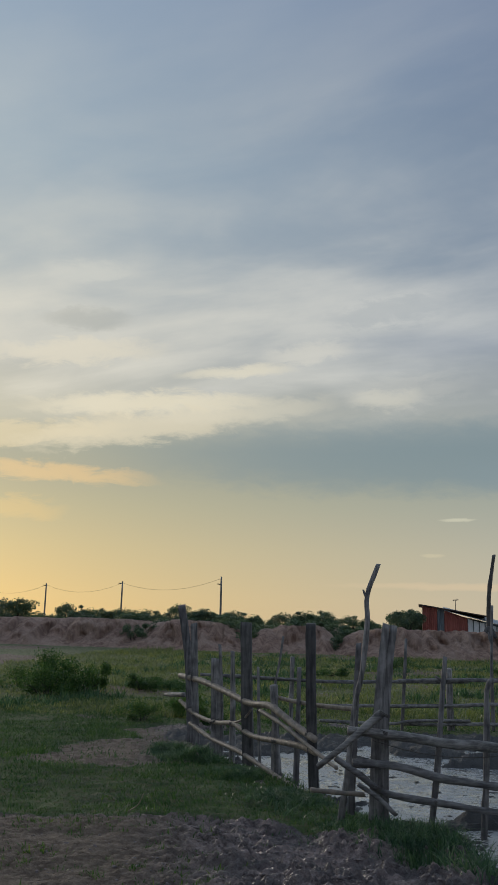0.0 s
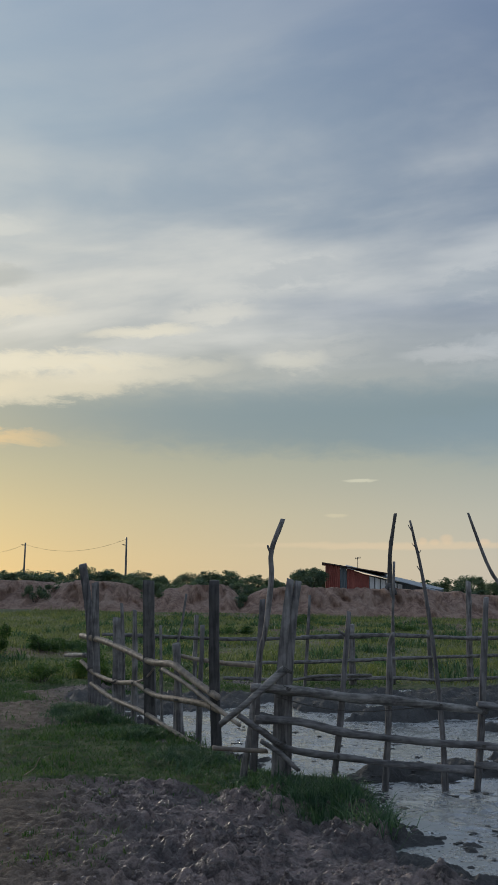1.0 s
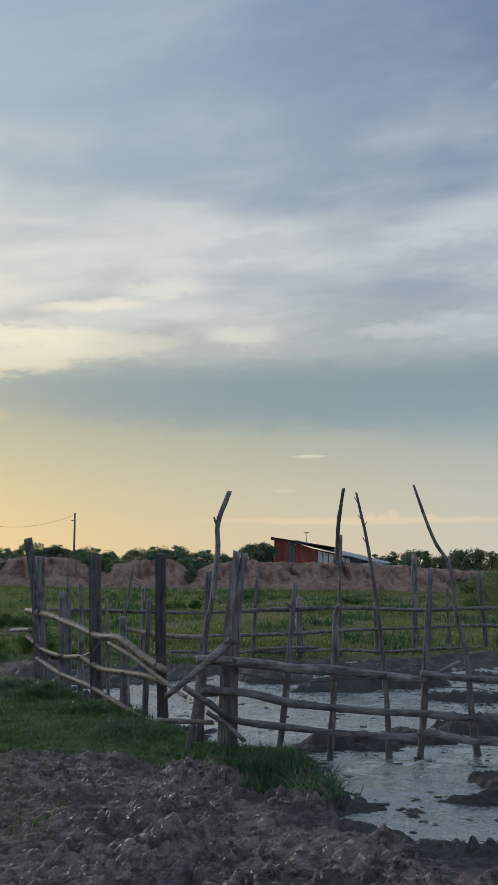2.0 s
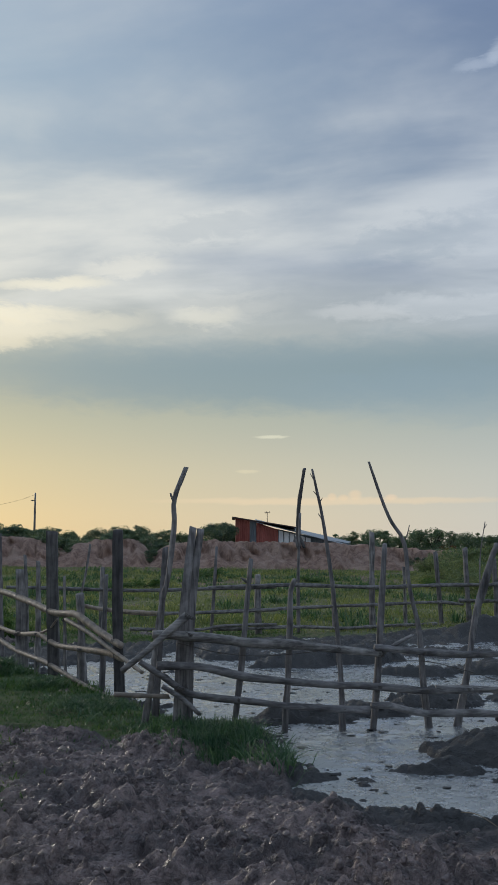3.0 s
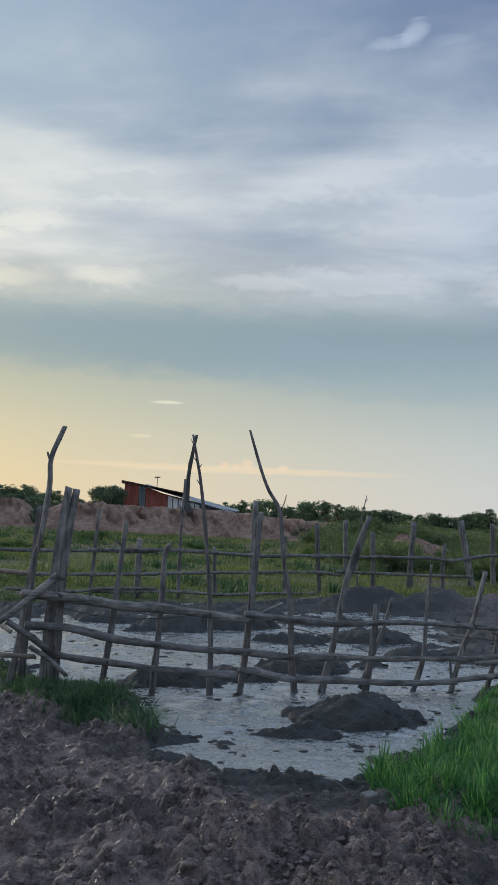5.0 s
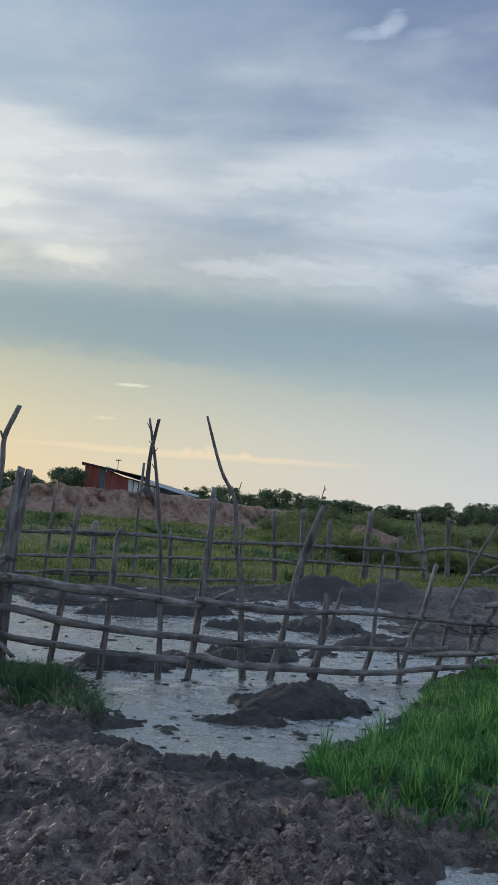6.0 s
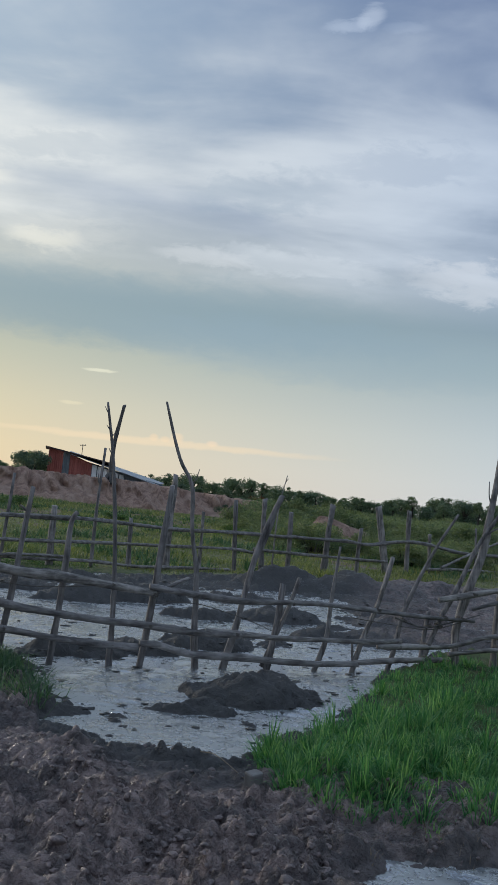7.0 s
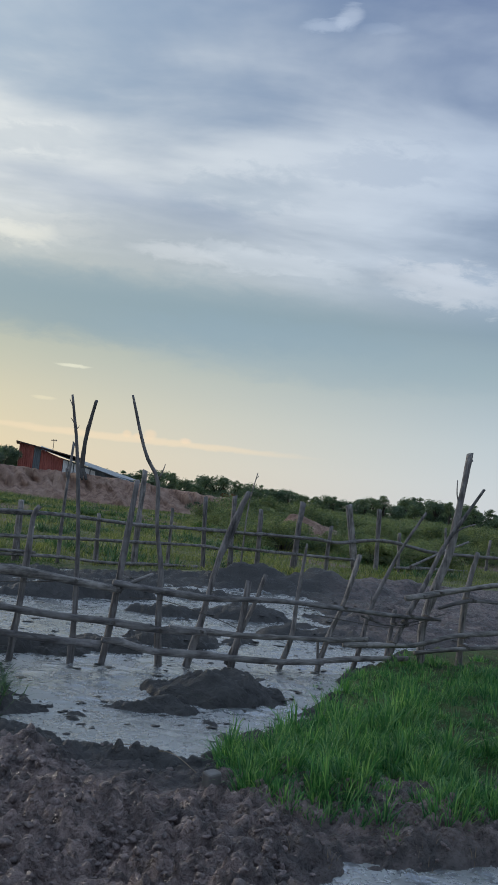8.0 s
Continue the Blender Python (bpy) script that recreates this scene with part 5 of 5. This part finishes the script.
post("left", 0.034, 0.024, (-1.65, 9.63, 0.09), (-1.63, 9.63, 0.70), (-1.62, 9.63, 1.29))
post("left", 0.048, 0.041, (-1.92, 10.11, 0.11), (-1.95, 10.11, 0.59), (-1.98, 10.11, 1.07))
post("left", 0.016, 0.013, (-2.00, 10.24, 0.12), (-1.99, 10.24, 0.95), (-1.93, 10.24, 1.33), (-1.89, 10.24, 1.62), style="thin")
post("left", 0.020, 0.017, (-2.20, 10.59, 0.11), (-2.22, 10.59, 0.67), (-2.24, 10.59, 1.25), style="thin")
post("left", 0.069, 0.065, (-2.40, 10.94, 0.16), (-2.44, 10.94, 0.96), (-2.46, 10.94, 1.78), style="square")
post("left", 0.036, 0.032, (-2.70, 11.45, 0.11), (-2.71, 11.45, 0.79), (-2.73, 11.45, 1.41))
post("left", 0.030, 0.019, (-2.92, 11.83, 0.09), (-2.94, 11.83, 0.83), (-2.98, 11.83, 1.49))
post("left", 0.076, 0.072, (-3.04, 12.04, 0.09), (-3.05, 12.04, 0.74), (-3.07, 12.04, 1.29), style="plank")
post("left", 0.052, 0.048, (-3.49, 12.83, 0.00), (-3.55, 12.83, 0.91), (-3.59, 12.83, 1.77), style="plank")
post("left", 0.057, 0.057, (-3.62, 13.05, -0.01), (-3.68, 13.05, 0.90), (-3.74, 13.05, 1.46), (-3.84, 13.05, 2.03), style="plank")
post("front", 0.027, 0.022, (-0.25, 7.74, 0.13), (-0.19, 7.74, 0.61), (-0.15, 7.74, 1.05), (-0.11, 7.74, 1.48), branches=[(0.014, (-0.145, 7.74, 1.28), (-0.20, 7.73, 1.32))])
post("front", 0.032, 0.022, (0.17, 7.82, -0.08), (0.21, 7.82, 0.46), (0.23, 7.82, 0.90), (0.24, 7.82, 1.21), (0.28, 7.82, 1.30))
post("front", 0.030, 0.010, (0.69, 7.91, -0.10), (0.68, 7.91, 0.35), (0.65, 7.91, 0.84), (0.60, 7.91, 1.34), (0.53, 7.91, 1.84), (0.48, 7.91, 2.09), (0.44, 7.91, 2.28), style="thin", branches=[(0.006, (0.53, 7.91, 1.82), (0.49, 7.90, 1.88)), (0.005, (0.49, 7.91, 2.03), (0.45, 7.9, 2.08)), (0.005, (0.505, 7.91, 1.98), (0.53, 7.9, 2.02)), (0.005, (0.455, 7.91, 2.18), (0.42, 7.9, 2.24))])
post("front", 0.036, 0.023, (0.95, 7.96, -0.10), (1.00, 7.96, 0.37), (1.02, 7.96, 0.64), (1.05, 7.96, 1.09), (1.09, 7.96, 1.61))
post("front", 0.033, 0.010, (1.47, 8.05, 0.01), (1.43, 8.05, 0.33), (1.40, 8.05, 0.83), (1.32, 8.05, 1.23), (1.28, 8.05, 1.62), (1.17, 8.05, 1.81), (1.09, 8.05, 2.00), (0.97, 8.05, 2.36), branches=[(0.007, (1.28, 8.05, 1.64), (1.31, 8.04, 1.70), (1.33, 8.04, 1.78))])
post("front", 0.036, 0.021, (1.76, 8.10, 0.11), (1.82, 8.10, 0.37), (1.88, 8.10, 0.72), (1.94, 8.10, 1.03), (2.02, 8.10, 1.31), (2.14, 8.10, 1.62), branches=[(0.022, (1.93, 8.11, 0.98), (2.02, 8.1, 1.2), (2.085, 8.1, 1.42), (2.12, 8.1, 1.60))])
post("front", 0.036, 0.026, (2.16, 8.17, -0.03), (2.21, 8.17, 0.33), (2.24, 8.17, 0.64), (2.25, 8.17, 0.80))
post("front", 0.023, 0.018, (2.24, 8.19, 0.35), (2.33, 8.19, 0.59), (2.41, 8.19, 0.87))
post("front", 0.029, 0.013, (2.63, 8.26, -0.05), (2.74, 8.26, 0.30), (2.76, 8.26, 0.64), (2.80, 8.26, 1.19))
post("front", 0.029, 0.021, (3.04, 8.33, -0.06), (3.13, 8.33, 0.31), (3.26, 8.33, 0.67), (3.37, 8.33, 1.13))
post("front", 0.016, 0.011, (3.06, 8.33, -0.02), (3.03, 8.33, 0.28))
post("front", 0.027, 0.013, (3.43, 8.40, -0.01), (3.50, 8.40, 0.27), (3.56, 8.40, 0.61), (3.72, 8.40, 1.01), (3.87, 8.40, 1.31), (4.05, 8.40, 1.61), style="thin", branches=[(0.011, (3.57, 8.4, 0.63), (3.55, 8.39, 0.78))])
post("front", 0.032, 0.016, (3.77, 8.46, -0.01), (3.95, 8.46, 0.49), (4.13, 8.46, 0.87), (4.30, 8.46, 1.28), (4.49, 8.46, 1.59), (4.69, 8.46, 1.91), style="thin", branches=[(0.011, (4.38, 8.46, 1.42), (4.50, 8.46, 1.50), (4.63, 8.46, 1.55))])
post("front", 0.024, 0.019, (3.80, 8.47, 0.06), (3.82, 8.47, 0.34), (3.85, 8.47, 0.62))
post("front", 0.046, 0.033, (4.20, 8.54, 0.12), (4.20, 8.54, 0.52), (4.31, 8.54, 0.93), (4.41, 8.54, 1.23), (4.46, 8.54, 1.58), (4.51, 8.54, 1.99), (4.54, 8.54, 2.27), branches=[(0.016, (4.52, 8.54, 2.16), (4.57, 8.53, 2.20)), (0.008, (4.475, 8.54, 1.72), (4.43, 8.53, 1.83), (4.42, 8.53, 1.98)), (0.006, (4.25, 8.54, 0.72), (4.27, 8.5, 0.9))])
post("front", 0.041, 0.022, (4.67, 8.62, 0.15), (4.68, 8.62, 0.78), (4.77, 8.62, 1.26))
post("back", 0.038, 0.034, (-2.48, 15.36, 0.23), (-2.47, 15.36, 0.75), (-2.46, 15.36, 1.26))
post("back", 0.030, 0.025, (-0.65, 15.98, 0.16), (-0.61, 15.98, 0.82), (-0.57, 15.98, 1.60))
post("back", 0.061, 0.056, (0.18, 16.30, 0.04), (0.16, 16.30, 0.51), (0.16, 16.30, 1.10))
post("back", 0.047, 0.037, (1.61, 16.93, -0.06), (1.58, 16.93, 0.48), (1.56, 16.93, 0.99))
post("back", 0.059, 0.048, (2.34, 17.28, -0.09), (2.33, 17.28, 0.84), (2.35, 17.28, 1.88))
post("back", 0.044, 0.027, (3.02, 17.63, -0.04), (3.02, 17.63, 0.57), (3.01, 17.63, 1.22))
post("back", 0.050, 0.039, (3.81, 18.04, 0.05), (3.76, 18.04, 0.83), (3.71, 18.04, 1.51))
post("back", 0.051, 0.046, (4.45, 18.41, 0.09), (4.41, 18.41, 0.88), (4.39, 18.41, 1.59))
post("back", 0.052, 0.047, (5.11, 18.79, 0.14), (5.10, 18.79, 0.80), (5.08, 18.79, 1.36))
post("back", 0.066, 0.060, (6.10, 19.41, 0.29), (6.12, 19.41, 0.99), (6.17, 19.41, 1.61))
post("back", 0.050, 0.043, (7.07, 20.05, 0.20), (7.07, 20.05, 0.65), (7.10, 20.05, 1.15))
post("back", 0.083, 0.077, (7.99, 20.68, 0.25), (7.85, 20.68, 0.95), (7.70, 20.68, 1.68), style="plank")
post("back", 0.059, 0.053, (8.75, 21.24, 0.26), (8.73, 21.24, 1.00), (8.71, 21.24, 1.65))
post("back", 0.047, 0.041, (9.65, 21.92, 0.03), (9.62, 21.92, 0.61), (9.59, 21.92, 1.11))
post("back", 0.044, 0.029, (11.78, 23.67, -0.04), (11.74, 23.67, 0.66), (11.69, 23.67, 1.36))
post("back", 0.056, 0.040, (14.23, 25.90, -0.16), (14.26, 25.90, 0.53), (14.31, 25.90, 1.10))
rail("left", 0.042, 0.037, (-3.93, 13.47, 0.99), (-3.38, 12.52, 0.97), (-2.81, 11.53, 0.89), (-2.38, 10.77, 0.82), (-2.02, 10.15, 0.84), (-1.83, 9.82, 0.77), (-1.58, 9.40, 0.67), (-1.38, 9.04, 0.61), bamboo=True)
rail("left", 0.026, 0.019, (-2.16, 10.32, 0.77), (-1.81, 9.70, 0.68), (-1.42, 9.03, 0.53), (-1.12, 8.51, 0.42), bamboo=True)
rail("left", 0.029, 0.032, (-3.91, 13.45, 0.62), (-3.50, 12.74, 0.49), (-3.04, 11.94, 0.47), (-2.67, 11.29, 0.52), (-2.32, 10.69, 0.45), (-1.91, 9.97, 0.48), (-1.58, 9.42, 0.50), (-1.36, 9.04, 0.48), bamboo=True)
rail("left", 0.018, 0.010, (-2.71, 11.37, 0.51), (-2.48, 10.96, 0.61), (-2.33, 10.71, 0.75), bamboo=True)
rail("left", 0.032, 0.026, (-3.63, 12.97, 0.35), (-3.15, 12.13, 0.25), (-2.56, 11.12, 0.21), (-2.21, 10.50, 0.16), (-1.89, 9.95, 0.10), (-1.57, 9.40, 0.06), (-1.46, 9.21, 0.07), bamboo=True)
rail("left", 0.023, 0.024, (-1.97, 10.30, 0.93), (-1.71, 9.86, 0.92), (-1.33, 9.20, 0.93), (-0.94, 8.52, 0.96), bamboo=True)
rail("front", 0.019, 0.019, (-1.25, 7.51, 0.37), (-1.01, 7.56, 0.35), (-0.80, 7.59, 0.34), bamboo=True)
rail("front", 0.031, 0.026, (-0.65, 7.53, 1.01), (-0.82, 7.50, 0.87), (-0.98, 7.47, 0.73), (-1.18, 7.44, 0.57))
rail("left", 0.027, 0.037, (-4.38, 14.27, 0.65), (-3.81, 13.28, 0.72))
rail("front", 0.041, 0.035, (-0.94, 7.52, 0.86), (-0.55, 7.59, 0.83), (-0.07, 7.67, 0.77), (0.17, 7.72, 0.76), (0.64, 7.80, 0.70), (1.01, 7.87, 0.66))
rail("front", 0.030, 0.019, (0.97, 7.86, 0.71), (1.48, 7.95, 0.66), (1.91, 8.03, 0.63), (2.25, 8.09, 0.64), (2.70, 8.17, 0.64), (3.18, 8.26, 0.61), (3.82, 8.37, 0.57), (4.35, 8.46, 0.56))
rail("front", 0.034, 0.028, (-0.90, 7.53, 0.60), (-0.55, 7.59, 0.58), (-0.17, 7.66, 0.49), (0.13, 7.71, 0.45), (0.62, 7.80, 0.40), (0.97, 7.86, 0.38), (1.44, 7.94, 0.33), (1.86, 8.02, 0.32))
rail("front", 0.025, 0.024, (1.52, 7.96, 0.35), (2.06, 8.06, 0.32), (2.29, 8.10, 0.31), (2.74, 8.18, 0.31), (3.22, 8.26, 0.31), (3.52, 8.32, 0.33))
rail("front", 0.026, 0.025, (3.26, 8.25, 0.27), (3.65, 8.32, 0.28), (4.07, 8.39, 0.30), (4.49, 8.47, 0.40), (5.06, 8.57, 0.46), (5.63, 8.67, 0.52))
rail("front", 0.024, 0.033, (-1.04, 7.48, 0.64), (-0.83, 7.52, 0.50), (-0.69, 7.55, 0.40), (-0.55, 7.57, 0.35), (-0.07, 7.66, 0.28), (0.13, 7.69, 0.25), (0.52, 7.76, 0.21), (0.92, 7.83, 0.18))
rail("front", 0.030, 0.029, (0.93, 7.83, 0.22), (1.10, 7.86, 0.21), (1.39, 7.92, 0.14), (1.81, 7.99, 0.13), (2.31, 8.08, 0.10), (2.64, 8.14, 0.09), (3.05, 8.21, 0.10))
rail("front", 0.029, 0.024, (2.91, 8.21, 0.09), (3.48, 8.31, 0.14), (3.99, 8.40, 0.16))
rail("front", 0.022, 0.017, (-0.85, 7.48, 0.44), (-0.68, 7.51, 0.33), (-0.54, 7.53, 0.20))
rail("front", 0.029, 0.025, (3.89, 8.33, 0.75), (4.16, 8.38, 0.80), (4.62, 8.46, 0.89), (4.98, 8.53, 0.95), (5.55, 8.63, 1.02))
rail("front", 0.021, 0.019, (4.29, 8.40, 0.68), (4.57, 8.45, 0.76), (4.78, 8.49, 0.78), (5.01, 8.53, 0.77), (5.58, 8.64, 0.76))
rail("front", 0.024, 0.025, (4.07, 8.40, 0.22), (4.51, 8.47, 0.27), (5.08, 8.58, 0.31), (5.65, 8.68, 0.34))
rail("back", 0.035, 0.035, (-0.71, 15.86, 0.89), (-0.17, 16.06, 0.91), (0.78, 16.46, 0.92), (2.38, 17.20, 0.85), (3.58, 17.82, 0.86), (5.12, 18.70, 0.84))
rail("back", 0.035, 0.050, (5.00, 18.63, 0.86), (5.67, 19.04, 0.84), (6.64, 19.66, 0.83), (7.35, 20.14, 0.78), (8.91, 21.26, 0.90), (10.85, 22.79, 0.69), (12.96, 24.61, 0.61), (15.31, 26.85, 0.55))
rail("back", 0.030, 0.028, (-0.66, 15.88, 0.48), (-0.12, 16.08, 0.49), (1.34, 16.71, 0.52), (2.65, 17.34, 0.53), (3.75, 17.91, 0.53), (4.28, 18.21, 0.47))
rail("back", 0.034, 0.032, (4.20, 18.17, 0.55), (5.12, 18.70, 0.51), (6.53, 19.59, 0.45), (7.97, 20.57, 0.40))
rail("back", 0.030, 0.028, (-0.63, 15.89, 0.20), (-0.09, 16.10, 0.18), (0.87, 16.50, 0.18), (1.70, 16.87, 0.12), (2.47, 17.25, 0.13), (3.67, 17.87, 0.12))
rail("back", 0.040, 0.041, (9.46, 21.68, 0.24), (10.93, 22.85, 0.23), (15.07, 26.61, 0.04))
rail("back", 0.034, 0.030, (10.04, 22.03, 0.30), (11.32, 23.08, 0.67), (12.78, 24.35, 1.02))
rail("back", 0.028, 0.031, (-3.94, 14.85, 0.95), (-3.08, 15.08, 0.92), (-1.83, 15.46, 0.87), (-0.71, 15.86, 0.88), (0.49, 16.34, 0.90))
rail("back", 0.029, 0.025, (-1.83, 15.44, 0.48), (-0.70, 15.84, 0.48), (0.50, 16.32, 0.49))
rail("back", 0.029, 0.025, (-2.00, 15.39, 0.24), (-0.89, 15.77, 0.19), (-0.46, 15.93, 0.24), (0.50, 16.32, 0.24))
post("back", 0.034, 0.022, (0.90, 16.6, 0.08), (0.90, 16.6, 0.94), (0.92, 16.6, 1.65), (0.94, 16.6, 2.21), branches=[(0.02, (0.92, 16.6, 1.55), (0.88, 16.6, 1.62), (0.86, 16.58, 1.74))])
post("back", 0.022, 0.008, (4.72, 18.6, 0.3), (4.74, 18.6, 1.3), (4.80, 18.6, 1.75), (4.87, 18.6, 2.12), style="thin", branches=[(0.01, (4.84, 18.6, 1.98), (4.90, 18.6, 2.06))])
rail("front", 0.024, 0.014, (1.02, 7.89, 0.65), (1.16, 7.91, 0.73), (1.32, 7.94, 0.81))
rail("front", 0.009, 0.006, (3.44, 8.32, 0.55), (3.77, 8.38, 0.47), (4.09, 8.44, 0.53), (4.42, 8.50, 0.62))
cord((-0.73, 7.58, 0.78), (-0.41, 7.63, 0.70), (-0.07, 7.69, 0.66), (0.27, 7.76, 0.67), (0.66, 7.83, 0.71))
cord((1.13, 7.91, 0.59), (1.44, 7.97, 0.58), (1.66, 8.00, 0.53), (1.98, 8.06, 0.44), (2.16, 8.09, 0.37))
cord((2.96, 8.24, 0.53), (3.33, 8.30, 0.49), (3.84, 8.39, 0.45), (4.22, 8.46, 0.54))


def ring(c, ax, ra, rb, turns, r, seed):
    """A few turns of cord round a post and rail."""
    rng = random.Random(seed)
    side = ax.cross(Vector((0, 1, 0))).normalized()
    up = Vector((0, 1, 0))
    pts = []
    for i in range(turns * 10 + 1):
        a = 6.28318 * i / 10
        pts.append(c + side * math.cos(a) * ra + up * math.sin(a) * rb + ax * ((i / 10 - turns / 2) * r * 2.2 + rng.uniform(-0.3, 0.3) * r))
    return tube(pts, r, r, 5, 0.05, 0.0, seed)


def build_lashings():
    rng = random.Random(17)
    posts = [q for q in LINES if q[1] == "post" and q[0] != "back"]
    rails = [q for q in LINES if q[1] == "rail" and q[0] != "back"]
    for pf, _, pp, pr in posts:
        for rf, _, rp, rr in rails:
            best = None
            for a, b in zip(pp, pp[1:]):
                for c, d in zip(rp, rp[1:]):
                    for i in range(9):
                        q = a.lerp(b, i / 8)
                        # the place on the rail that lies across from it
                        w = (d - c)
                        t = max(0.0, min(1.0, (q - c).dot(w) / w.dot(w)))
                        s = c + w * t
                        g = math.hypot(q.x - s.x, q.z - s.z)
                        if best is None or g < best[0]:
                            best = (g, q, s, (b - a).normalized())
            if best and best[0] < 0.07 and abs(best[1].y - best[2].y) < 0.3 and rng.random() < 0.5:
                mid = (best[1] + best[2]) / 2
                half = abs(best[1].y - best[2].y) / 2 + max(pr, rr) * 0.95
                lean = (best[3] + Vector((rng.uniform(-0.5, 0.5), 0, 0))).normalized()
                part("lashing", mesh("lashing", *ring(mid, lean, max(pr, 0.02) * 1.12, half, 3, 0.0042, rng.randrange(999)), M_ROPE), FENCES[pf], "dark cord lashing")


build_lashings()
